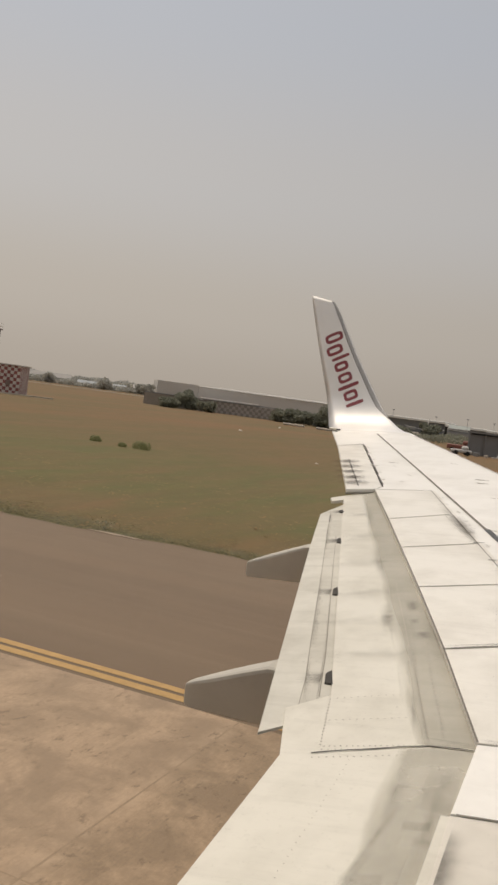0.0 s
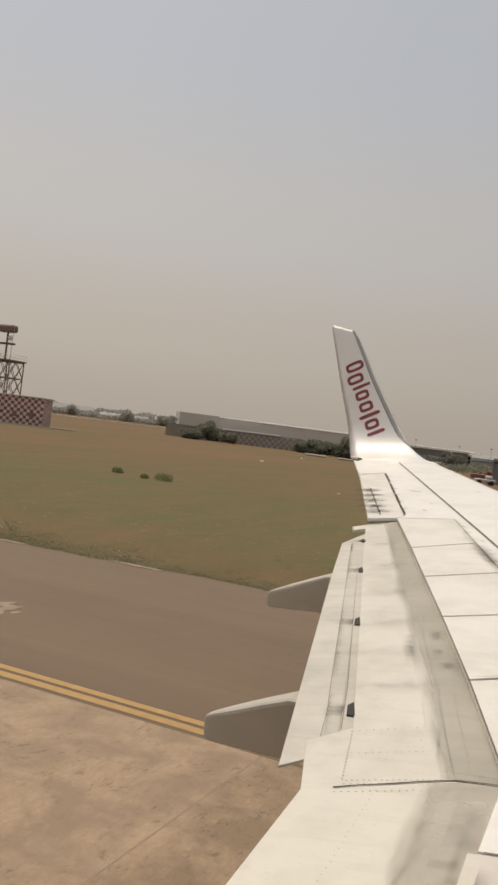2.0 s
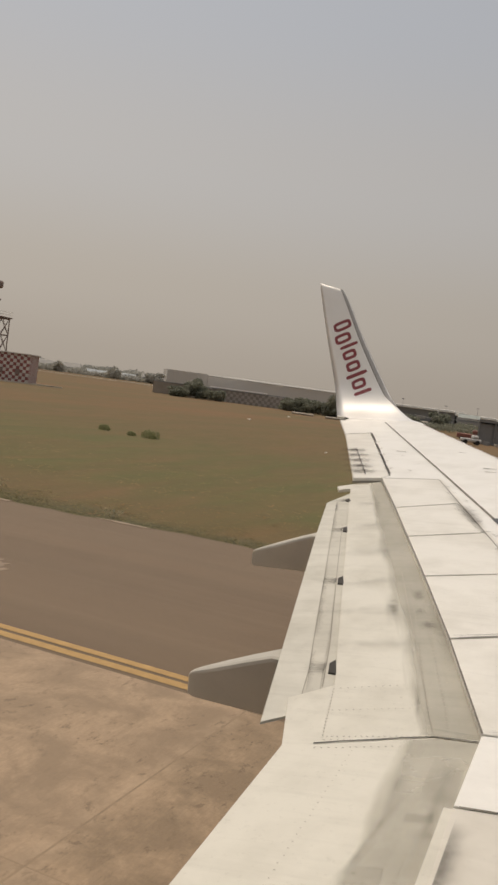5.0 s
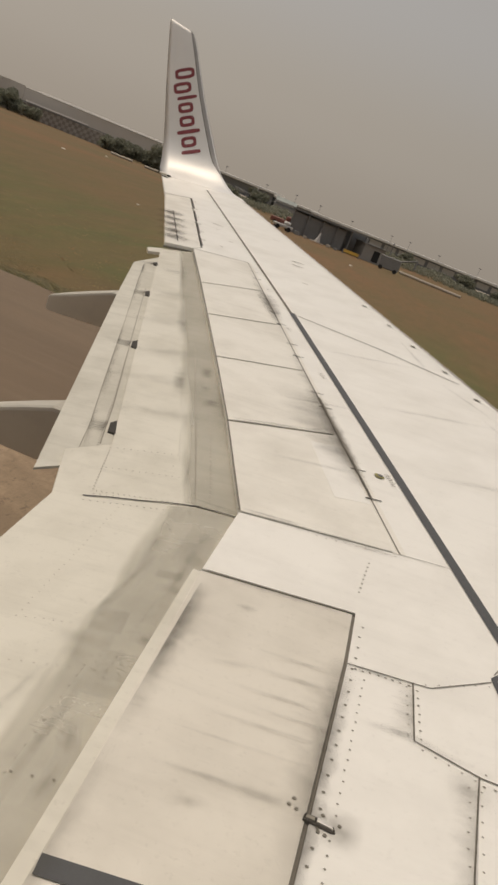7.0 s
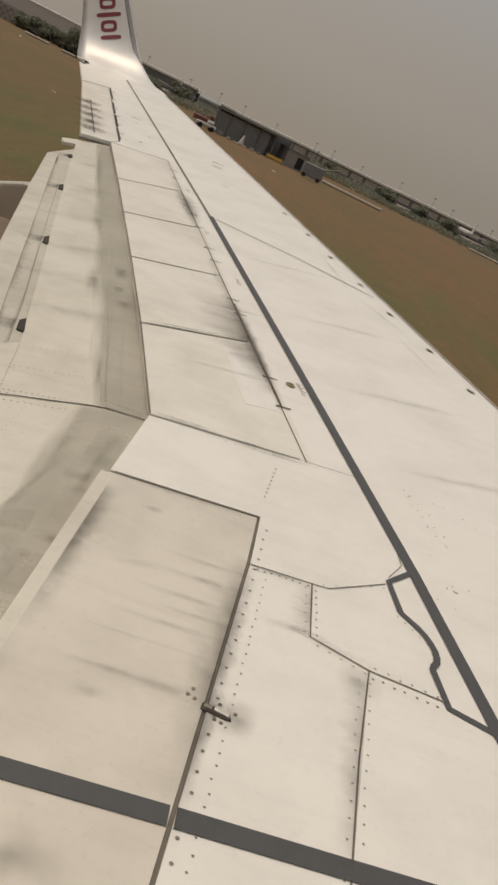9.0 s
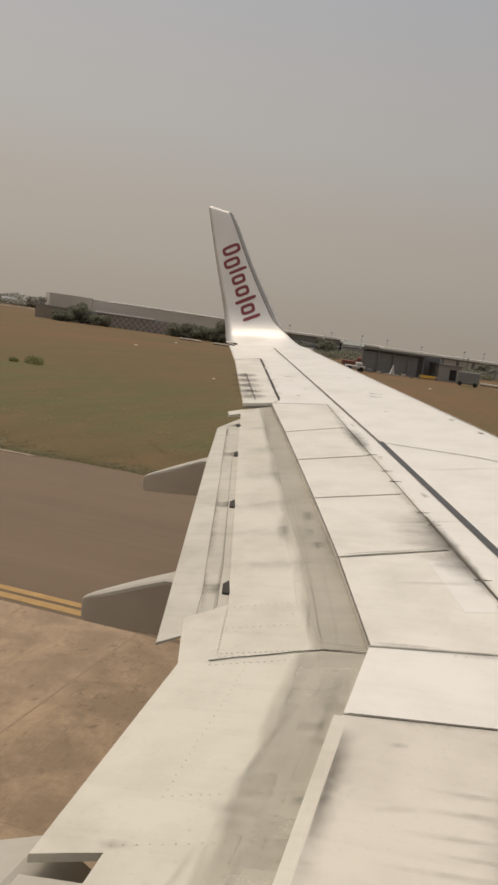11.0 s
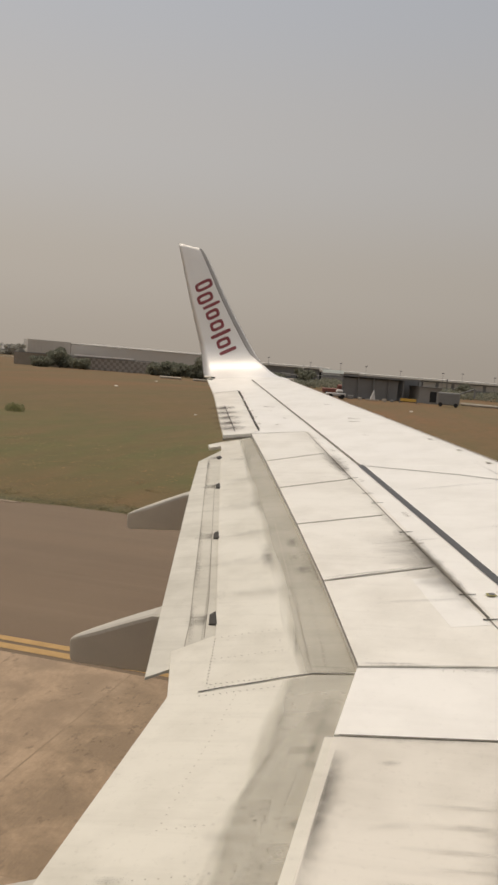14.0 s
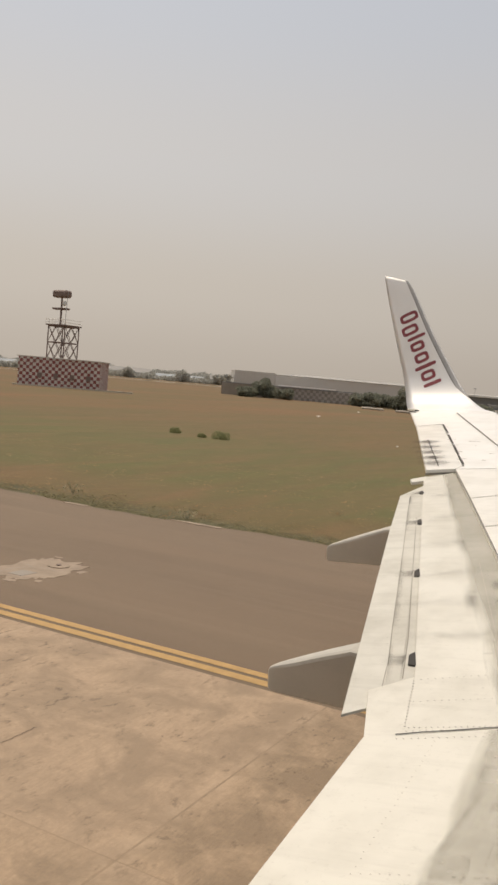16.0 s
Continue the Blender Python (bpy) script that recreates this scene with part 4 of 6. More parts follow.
for i in range(len(back) - 1):
    bm.faces.new((back[i], fore[i], fore[i + 1], back[i + 1]))
bmesh.ops.recalc_face_normals(bm, faces=bm.faces)
part("worn_strip", bm, AFT_WORN, aft_flap, "rubbed grey strip along the slots")
part("flap_seam", strip(bmesh.new(), RUB_BACK, 0.0035, zaft, 0.0045, 0.003), RIVET, aft_flap)
part("flap_seam", strip(bmesh.new(), [(-1.20, 4.12), (-1.353, 4.663), (-1.52, 5.20), (-1.80, 6.10), (-2.20, 7.40)], 0.005, zaft, 0.0045, 0.003), RIVET, aft_flap)
bm = bmesh.new()
dots(bm, (-1.378, 4.72), (-1.205, 4.10), 24, zaft, 0.0045, 0.006)
dots(bm, (-1.60, 5.45), (-1.378, 4.72), 26, zaft, 0.0040, 0.006)
tagged(part("rivet_row", bm, RIVET, aft_flap, "row of small dark fasteners"), kind="stuff")
# grime caught along the back of the rubbed strip
for y0, y1, w0, w1, m in ((4.05, 4.60, 0.05, 0.03, SMEAR_SOFT), (4.75, 5.45, 0.06, 0.05, SMEAR_SOFT), (5.3, 6.2, 0.06, 0.03, SMEAR_SOFT), (6.9, 7.9, 0.05, 0.05, SMEAR_SOFT), (7.9, 8.3, 0.05, 0.04, SMEAR)):
    ends = [Vector((-1.343 - (q - 4.311) * 0.3058, q)) for q in (y0, y1)]
    smear("soot_mark", aft_flap, ends[0], ends[1], w0, w1, zaft, m, 0.0055, aft=(0.96, -0.28))
for x, y in ((-1.27, 4.36), (-1.71, 5.82), (-2.145, 7.24), (-2.50, 8.41)):
    smear("soot_mark", aft_flap, (x + 0.02, y - 0.10), (x - 0.01, y + 0.06), 0.15, 0.11, zaft, SMEAR_MID, 0.007, aft=(-1, -0.05))

# aileron: hinge line and tab
for pts, w in (([(-3.60, 12.93), (-3.28, 12.07)], 0.022), ([(-3.20, 11.83), (-2.92, 11.06)], 0.022), ([(-2.88, 10.95), (-2.62, 10.23)], 0.022), ([(-2.60, 10.16), (-2.38, 9.58)], 0.016), ([(-3.35, 11.37), (-2.62, 9.42)], 0.012)):
    part("aileron_hinge", strip(bmesh.new(), pts, w, zm, 0.004), DARK_GAP, wing)
for y in (12.6, 12.0, 11.4, 10.9, 10.4, 9.9):
    x = -3.62 + (12.97 - y) * (1.27 / 3.48)
    part("hinge_arm", strip(bmesh.new(), [(x - 0.04, y), (x + 0.05, y + 0.03)], 0.025, zm, 0.005), RIVET, wing)
for y in (11.15, 10.75, 10.35, 9.95, 9.60):
    x = -3.35 + (11.37 - y) * 0.374
    stain("soot_mark", wing, (x - 0.035, y), (0.20, 0.34), 0, zm, STAIN, 0.006)
    stain("soot_mark", wing, (x - 0.05, y), (0.36, 0.36), 0, zm, STAIN_DARK, 0.009)
    stain("soot_mark", wing, (x + 0.09, y), (0.20, 0.22), 0, zm, STAIN, 0.010)

# soot and grime patches
for c, size, turn, m in (
        ((-0.45, 4.90), (0.75, 0.03), 25, STAIN), ((-0.30, 5.52), (0.6, 0.05), 22, STAIN_SOFT), ((-0.15, 4.50), (0.6, 0.06), 15, STAIN_SOFT),
    
    ((0.00, 2.088), (0.50, 0.035), 4, STAIN), ((0.10, 2.093), (0.34, 0.07), 4, STAIN_SOFT), ((0.08, 2.36), (0.45, 0.03), 4, STAIN_SOFT), ((0.10, 2.52), (0.38, 0.03), 4, STAIN_SOFT),
    ((0.12, 2.64), (0.36, 0.04), 4, STAIN_SOFT), ((0.12, 2.74), (0.35, 0.03), 4, STAIN_SOFT), ((0.13, 2.44), (0.32, 0.025), 4, STAIN_SOFT), ((0.02, 2.25), (0.5, 0.02), 4, STAIN_SOFT),
    ((0.335, 2.076), (0.17, 0.16), 0, BLOT),
    ((0.62, 2.535), (0.30, 0.06), -14, STAIN_SOFT), ((0.71, 2.42), (0.18, 0.18), 0, STAIN_SOFT),
    ((0.38, 2.84), (0.28, 0.05), 6, STAIN), ((0.46, 2.565), (0.30, 0.05), 4, STAIN), ((0.05, 3.74), (0.75, 0.05), 9, STAIN_SOFT), ((0.25, 3.74), (0.4, 0.05), 9, STAIN_SOFT),
    ((-0.10, 2.60), (0.16, 0.05), 20, STAIN_SOFT), ((-0.14, 2.95), (0.10, 0.05), 10, STAIN_SOFT), ((-0.05, 1.98), (0.14, 0.06), 10, STAIN_SOFT), ((-0.05, 1.45), (0.3, 0.2), 10, STAIN_SOFT)):
    stain("soot_mark", wing, c, size, turn, zm, m)
for c, size, turn, m, owner in (
    ((-0.89, 4.99), (0.15, 0.11), 110, BLOT, outboard_flap), ((-1.165, 5.27), (0.55, 0.10), 108, BLOT, outboard_flap),
    ((-1.07, 5.52), (0.24, 0.09), 110, BLOT, outboard_flap), ((-0.985, 5.22), (0.12, 0.07), 110, BLOT, outboard_flap), ((-1.55, 6.45), (1.2, 0.09), 110, STAIN_SOFT, outboard_flap),
    ((-0.70, 4.0), (0.5, 0.03), 103, STAIN, outboard_flap), ((-2.1, 8.1), (1.4, 0.09), 109, STAIN_SOFT, outboard_flap), 
    ((-0.80, 5.0), (1.4, 0.16), 109, STAIN_SOFT, outboard_flap),
    ((-0.60, 3.25), (0.75, 0.09), 92, STAIN_FAINT, inboard_flap), ((-0.665, 2.12), (0.5, 0.035), 84, STAIN_SOFT, inboard_flap),
    ((-0.59, 2.93), (0.62, 0.034), 83, STAIN_SOFT, inboard_flap), ((-0.61, 2.74), (0.34, 0.05), 80, STAIN_SOFT, inboard_flap), ((-0.40, 3.20), (0.17, 0.16), 0, STAIN_FAINT, inboard_flap), ((-0.41, 2.95), (0.16, 0.07), 0, STAIN, inboard_flap), ((-0.40, 2.61), (0.09, 0.07), 0, STAIN, inboard_flap), ((-0.59, 2.53), (0.20, 0.12), 10, STAIN_SOFT, inboard_flap), ((-0.43, 2.08), (0.07, 0.20), 20, STAIN, inboard_flap), ((-0.58, 2.45), (0.12, 0.08), 0, STAIN_SOFT, inboard_flap), ((-0.43, 3.10), (0.8, 0.05), 91, STAIN_SOFT, inboard_flap), ((-0.50, 2.1), (0.8, 0.04), 90, STAIN_SOFT, inboard_flap), ((-0.90, 2.30), (0.18, 0.06), 10, STAIN, inboard_flap)):
    stain("soot_mark", owner, c, size, turn, zf_in if owner is inboard_flap else zf_out, m, 0.0085)
for y, size in ((4.66, (0.9, 0.30)), (5.20, (0.85, 0.26)), (5.75, (0.8, 0.34)), (6.5, (0.7, 0.40)), (7.3, (0.65, 0.36)), (8.2, (0.55, 0.4))):
    stain("soot_mark", outboard_flap, (-0.96 - (y - 4.3) * 0.318, y), size, 12, zf, STAIN_FAINT, 0.0090)
for c, size, turn in (((-0.445, 3.345), (0.13, 0.34), 2), ((-0.43, 2.40), (0.13, 0.24), 4), ((-0.555, 2.67), (0.12, 0.14), 8), ((-0.47, 3.06), (0.10, 0.06), 4)):
    stain("bare_patch", inboard_flap, c, size, turn, zf, BARE, 0.0030, "square of bare grey paint")
stain("soot_mark", inboard_flap, (-0.412, 1.90), (0.20, 0.05), 90, zf, STAIN, 0.0100)

# soot drawn back from the hinge lines and seams


def hinge(y):
    t = (H0.y - y) / (H0.y - H1.y)
    return H0 + (H1 - H0) * t


for y0, y1, w0, w1, m in ((5.75, 4.40, 0.42, 0.14, SMEAR_MID), (6.6, 4.2, 0.10, 0.06, SMEAR_SOFT), (8.25, 7.25, 0.13, 0.08, SMEAR_MID), (8.9, 7.0, 0.10, 0.07, SMEAR_SOFT)):
    smear("soot_mark", wing, hinge(y0), hinge(y1), w0, w1, zm, m, 0.006 + 0.001 * (w0 < 0.3))
for y0, y1, w0, w1, m in ((5.70, 4.35, 0.065, 0.04, SMEAR_MID), (5.40, 4.60, 0.06, 0.05, SMEAR_SOFT), (8.20, 7.30, 0.12, 0.07, SMEAR_MID)):
    smear("soot_mark", wing, hinge(y0), hinge(y1), w0, w1, zm, m, aft=(0.93, 0.37))
for a, b, w0, w1, m, aft in (((0.258, 2.90), (0.263, 1.75), 0.15, 0.09, SMEAR_SOFT, (-1, 0.03)), ((0.259, 2.85), (0.262, 2.05), 0.06, 0.04, SMEAR_SOFT, (-1, 0.03)), 
                             ((0.264, 2.86), (0.266, 1.60), 0.060, 0.04, SMEAR_MID, (1, 0)), ((-0.36, 3.705), (-0.05, 3.745), 0.035, 0.02, SMEAR_MID, (0.1, 1)), ((0.508, 2.86), (0.530, 2.54), 0.06, 0.12, SMEAR_SOFT, (-1, 0)), ((0.740, 2.51), (0.727, 1.70), 0.10, 0.07, SMEAR_SOFT, (-1, 0)),
                             ((-0.725, 4.745), (-0.12, 5.055), 0.04, 0.06, SMEAR_SOFT, (0.3, 0.95)), ((-0.725, 4.735), (-0.12, 5.045), 0.035, 0.03, SMEAR_SOFT, (-0.3, -0.95)), ((-0.340, 3.05), (-0.325, 2.10), 0.10, 0.07, SMEAR_SOFT, (1, 0)), ((-0.340, 3.00), (-0.332, 2.40), 0.07, 0.04, SMEAR_MID, (1, 0)), ((-0.325, 2.1), (-0.305, 0.9), 0.06, 0.06, SMEAR_SOFT, (1, 0)),
                             ((-0.70, 4.745), (-0.38, 4.91), 0.05, 0.01, SMEAR, (-0.3, -0.95)), ((-0.60, 3.655), (-0.36, 3.665), 0.02, 0.05, SMEAR_SOFT, (0, -1)),
                             ((-0.37, 3.70), (0.38, 3.80), 0.04, 0.05, SMEAR_SOFT, (0, -1)), ((-0.335, 3.11), (0.25, 3.165), 0.05, 0.04, SMEAR_SOFT, (0, -1)), ((-1.47, 6.85), (-0.94, 7.17), 0.03, 0.05, SMEAR_SOFT, (-0.3, -0.95)), ((-1.84, 7.85), (-1.35, 8.26), 0.03, 0.05, SMEAR_SOFT, (-0.3, -0.95))):
    smear("soot_mark", wing, a, b, w0, w1, zm, m, aft=aft)

for c, size, turn in (((0.22, 7.48), (1.25, 0.05), 112), ((0.68, 6.63), (0.95, 0.05), 127), ((0.95, 6.0), (0.9, 0.04), 118), ((0.45, 6.0), (1.1, 0.10), 22), ((0.85, 5.0), (1.2, 0.12), 20), ((-0.1, 7.0), (1.0, 0.10), 24), ((1.2, 4.2), (1.0, 0.10), 20)):
    stain("soot_mark", wing, c, size, turn, zm, STAIN_FAINT, 0.004)
part("repair_patch", slab([(-0.235, 4.83), (-0.080, 4.875), (0.195, 4.24), (0.010, 4.185)], lambda x, y: zm(x, y) + 0.0016, 0.002, 0), WHITE, wing, "oblong of newer white paint")

# soot packed into the hinge line itself
for y0, y1, w in ((5.62, 4.95, 0.012), (4.95, 4.30, 0.016)):
    part("panel_seam", strip(bmesh.new(), [tuple(hinge(y0)), tuple(hinge((y0 + y1) / 2)), tuple(hinge(y1))], w, zm, 0.0105, 0.016 if y0 > 5 else 0.007), SEAM, wing, "sooty stretch of the hinge line")

# small stencil marks, too small to read
bm = bmesh.new()
for (x, y), turn, n in (((0.25, 4.61), -66, 7), ((-0.40, 6.12), -66, 6), ((-1.32, 8.35), -66, 5), ((-0.86, 7.12), -66, 5), ((-2.6, 10.9), -60, 4)):
    d = Vector((math.cos(radians(turn)), math.sin(radians(turn))))
    for k in range(n):
        p = Vector((x, y)) + d * (0.022 * (k - n / 2))
        q = p + Vector((0.020, 0.010))
        strip(bm, [(p.x, p.y), (q.x, q.y)], 0.0055, zm, 0.004)
        if k % 2:
            strip(bm, [(p.x + 0.012, p.y + 0.022), (q.x + 0.008, q.y + 0.020)], 0.005, zm, 0.004)
tagged(part("stencil_bars", bm, RIVET, wing, "small dark stencil marks"), kind="stuff")
bm = bmesh.new()
for r, k in ((0.028, 14),):
    vs = [bm.verts.new((0.195 + 0.030 * math.cos(q), 4.64 + 0.036 * math.sin(q), zm(0.195, 4.64) + 0.004)) for q in [j * 2 * math.pi / k for j in range(k)]]
    bm.faces.new(vs)
part("round_mark", bm, plain("olive_mark", (0.30, 0.27, 0.09), 0.6), wing, "olive round mark")
bm = bmesh.new()
bmesh.ops.create_cone(bm, cap_ends=True, segments=12, radius1=0.017, radius2=0.014, depth=0.006, matrix=Matrix.Translation((0.197, 4.645, zm(0.197, 4.645) + 0.006)))
part("round_mark", bm, STEEL, wing, "bright cap in the round mark")

# short dark scuffs on the outer skin
for x, y, w, n in ((-1.40, 10.30, 0.030, 0.16), (-1.36, 10.07, 0.028, 0.14), (-2.69, 11.26, 0.032, 0.16), (-2.25, 10.32, 0.020, 0.06), (-1.93, 11.43, 0.022, 0.10), (-2.23, 9.86, 0.022, 0.05), (-1.10, 9.2, 0.016, 0.07)):
    part("scuff", strip(bmesh.new(), [(x - n / 2, y + 0.02), (x, y), (x + n / 2, y - 0.01)], w, zm, 0.004, w * 0.4), RIVET, wing)

# light fitting at the tip's trailing edge
part("tip_light", add_box(bmesh.new(), (-4.74, 14.60, 3.772), (-4.60, 14.69, 3.812), 0.014), WHITE_FLAP, wing, "pale light fitting on the wing tip")
for lo, hi in (((-4.600, 14.61, 3.774), (-4.545, 14.68, 3.800)), ((-4.768, 14.61, 3.776), (-4.740, 14.68, 3.806)), ((-4.66, 14.50, 3.752), (-4.54, 14.54, 3.766))):
    part("tip_light_end", add_box(bmesh.new(), lo, hi, 0.005), DARK_GAP, wing, "dark end of the light fitting")

# ---- winglet mark: plain bars in its colour ----

tree = BVHTree.FromPolygons([v.co.copy() for v in winglet_part.data.vertices], [tuple(p.vertices) for p in winglet_part.data.polygons])
U, V = Vector((0.68, 0, -1.28)).normalized(), Vector((1.28, 0, 0.68)).normalized()
START = Vector((-5.33, 0, 5.51)) - V * 0.055


def on_winglet(u, v):
    p = START + U * u + V * v
    hit = tree.ray_cast(Vector((p.x, 13.0, p.z)), Vector((0, 1, 0)))
    y = hit[0].y if hit[0] is not None else 15.3
    return Vector((p.x, y - 0.006, p.z))


def bar(u0, u1, v0, v1):
    bm = bmesh.new()
    n = 4
    g = [[bm.verts.new(on_winglet(u0 + (u1 - u0) * i / n, v0 + (v1 - v0) * j / n)) for i in range(n + 1)] for j in range(n + 1)]
    for j in range(n):
        for i in range(n):
            bm.faces.new((g[j][i], g[j][i + 1], g[j + 1][i + 1], g[j + 1][i]))
    for c in (g[0][0], g[0][n], g[n][0], g[n][n]):
        c.co += (g[n // 2][n // 2].co - c.co) * 0.10
    return bm


def ring_mark(u0, u1, v0, v1, t):
    """A rounded closed frame painted on the winglet."""
    bm = bmesh.new()
    cu, cv, hu, hv = (u0 + u1) / 2, (v0 + v1) / 2, (u1 - u0) / 2, (v1 - v0) / 2
    outer, inner = [], []
    for k in range(28):
        a = 2 * math.pi * k / 28
        c, d = math.cos(a), math.sin(a)
        c, d = math.copysign(abs(c) ** 0.55, c), math.copysign(abs(d) ** 0.55, d)
        outer.append(bm.verts.new(on_winglet(cu + hu * c, cv + hv * d)))
        inner.append(bm.verts.new(on_winglet(cu + (hu - t) * c, cv + (hv - t) * d)))
    for k in range(28):
        bm.faces.new((outer[k], outer[(k + 1) % 28], inner[(k + 1) % 28], inner[k]))
    return bm


u = 0.0
for kind, w, lo, hi in (("ring", 0.18, 0.0, 0.35), ("ring", 0.185, -0.05, 0.27), ("bar", 0.058, 0.0, 0.35), ("ring", 0.175, 0.0, 0.27), ("ring", 0.185, 0.0, 0.27), ("bar", 0.066, -0.06, 0.35), ("ring", 0.185, 0.0, 0.27), ("bar", 0.066, 0.0, 0.33)):
    shape = ring_mark(u, u + w, lo, hi, 0.055) if kind == "ring" else bar(u, u + w, lo, hi)
    part("mark_" + kind, shape, RED_PAINT, winglet_part, "maroon painted " + kind)
    u += w + 0.052

# ---- unseen plain fuselage side behind the camera, shading the wing root ----
bm = bmesh.new()
rings = []
for x in (-16.0, -8.0, 0.0, 6.0, 12.0):
    rings.append([bm.verts.new((x, -2.25 + 1.88 * math.cos(q), 3.45 + 1.95 * math.sin(q))) for q in [j * 2 * math.pi / 40 for j in range(40)]])
for a, b in zip(rings, rings[1:]):
    for i in range(40):
        bm.faces.new((a[i], b[i], b[(i + 1) % 40], a[(i + 1) % 40]))
bm.faces.new(rings[0])
bm.faces.new(rings[-1][::-1])
bmesh.ops.recalc_face_normals(bm, faces=bm.faces)
tagged(part("wall_fuselage", bm, FUSELAGE, smooth=True), "plain unseen aircraft side, darkened to shade the wing root", "wall", kind="structure")

# ---- far side of the airfield ----


def polar(az, d, z=0.0):
    """A place at an azimuth (degrees to the tail side of straight outboard) and a distance."""
    a = radians(az)
    return Vector((-d * math.sin(a), d * math.cos(a), z))


# Distance haze is put into many of these colours: lifted, dulled and greyed.
HANGAR_WALL = plain("haze_pale_cladding", (0.63, 0.603, 0.557), 0.7, var=0.06, scale=0.05)
HANGAR_PILASTER = plain("haze_pale_pilaster", (0.60, 0.573, 0.53), 0.7, var=0.05, scale=0.05)
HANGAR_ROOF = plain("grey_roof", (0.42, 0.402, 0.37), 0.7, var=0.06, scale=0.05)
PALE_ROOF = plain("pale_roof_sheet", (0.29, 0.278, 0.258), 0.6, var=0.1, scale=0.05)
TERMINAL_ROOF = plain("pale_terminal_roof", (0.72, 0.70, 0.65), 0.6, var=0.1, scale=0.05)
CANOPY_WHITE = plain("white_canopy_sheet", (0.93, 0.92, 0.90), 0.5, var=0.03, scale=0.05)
BLUE_ROOF = plain("pale_blue_roof", (0.33, 0.355, 0.365), 0.6, var=0.1, scale=0.05)
GREEN_ROOF = plain("pale_green_roof", (0.33, 0.36, 0.335), 0.6, var=0.1, scale=0.05)
FAR_DARK = plain("far_glass_and_shade", (0.262, 0.266, 0.268), 0.6, var=0.15, scale=0.2)
SHED_GREY = plain("dark_shed_sheet", (0.235, 0.236, 0.232), 0.7, var=0.12, scale=0.6)
ANNEX_GREY = plain("grey_annex_sheet", (0.34, 0.33, 0.31), 0.7, var=0.15, scale=0.6)
BRICKISH = plain("brown_wall", (0.33, 0.29, 0.24), 0.9, var=0.2, scale=0.6)
RED_BODY = plain("haze_dulled_red", (0.30, 0.125, 0.10), 0.5, var=0.15)
WHITE_BODY = plain("white_vehicle_paint", (0.58, 0.57, 0.55), 0.4, var=0.1)
RUST = plain("red_oxide_steel", (0.23, 0.165, 0.14), 0.7, var=0.3)
ORANGE = plain("orange_barrier", (0.80, 0.52, 0.10), 0.6, var=0.15)
TYRE = plain("tyre_rubber", (0.03, 0.03, 0.03), 0.9)
FAR_APRON = plain("far_apron_concrete", (0.27, 0.235, 0.19), 0.9, var=0.2, scale=0.05)
PALE_ROAD = plain("pale_far_road", (0.62, 0.57, 0.49), 0.85, var=0.1, scale=0.1)
KERB = plain("pale_concrete", (0.50, 0.45, 0.38), 0.85, var=0.2, scale=0.4)


def check_material(name, a, b, size):
    m, n, l, bs = mat(name, 0.8)
    c = n.new("ShaderNodeNewGeometry")
    k = n.new("ShaderNodeTexChecker")
    k.inputs["Scale"].default_value = 1.0 / size
    mp = n.new("ShaderNodeMapping")
    mp.inputs["Location"].default_value = (0.013, 0.017, 0.021)
    uv = n.new("ShaderNodeTexCoord")
    l.new(uv.outputs["UV"], k.inputs["Vector"])
    f = spread(n, l, grain(n, l, c.outputs["Position"], 0.8, 4), 0.3, 0.7)
    l.new(mixc(n, l, k.outputs["Fac"], mixc(n, l, f, a, tuple(x * 0.75 for x in a)), mixc(n, l, f, b, tuple(x * 0.7 for x in b))), bs.inputs["Base Color"])
    return m


def wall_block(p, q, depth, h, z0=0.0):
    """An upright block between two plan points, with metre UVs on its sides."""
    bm = bmesh.new()
    uv = bm.loops.layers.uv.new("UVMap")
    p, q = Vector(p[:2]), Vector(q[:2])
    d = (q - p).normalized()
    nrm = Vector((-d.y, d.x))
    if nrm.dot(p) < 0:
        nrm = -nrm
    base = [p, q, q + nrm * depth, p + nrm * depth]
    lo = [bm.verts.new((*b, z0)) for b in base]
    hi = [bm.verts.new((*b, z0 + h)) for b in base]
    for i in range(4):
        j = (i + 1) % 4
        f = bm.faces.new((lo[i], lo[j], hi[j], hi[i]))
        w = (base[j] - base[i]).length
        for lp, c in zip(f.loops, ((0.01, 0.01), (w, 0.01), (w, h), (0.01, h))):
            lp[uv].uv = c
    bm.faces.new(hi)
    bm.faces.new(lo[::-1])
    bmesh.ops.recalc_face_normals(bm, faces=bm.faces)
    return bm


def leaf_cloud(bm, centre, radii, count, size, flat=0.7):
    for _ in range(count):
        while True:
            v = Vector((random.uniform(-1, 1), random.uniform(-1, 1), random.uniform(-1, 1)))
            if 0.25 < v.length < 1:
                break
        c = Vector(centre) + Vector((v.x * radii[0], v.y * radii[1], v.z * radii[2]))
        s = size * random.uniform(0.5, 1.3)
        m = Euler((random.uniform(0, 6.3), random.uniform(0, 6.3), random.uniform(0, 6.3))).to_matrix()
        vs = [bm.verts.new(c + m @ Vector(k)) for k in ((-s, -s * flat, 0), (s * 0.8, -s * 0.4, s * 0.2), (s, s * flat, 0), (-s * 0.6, s * 0.6, -s * 0.2))]
        bm.faces.new(vs)


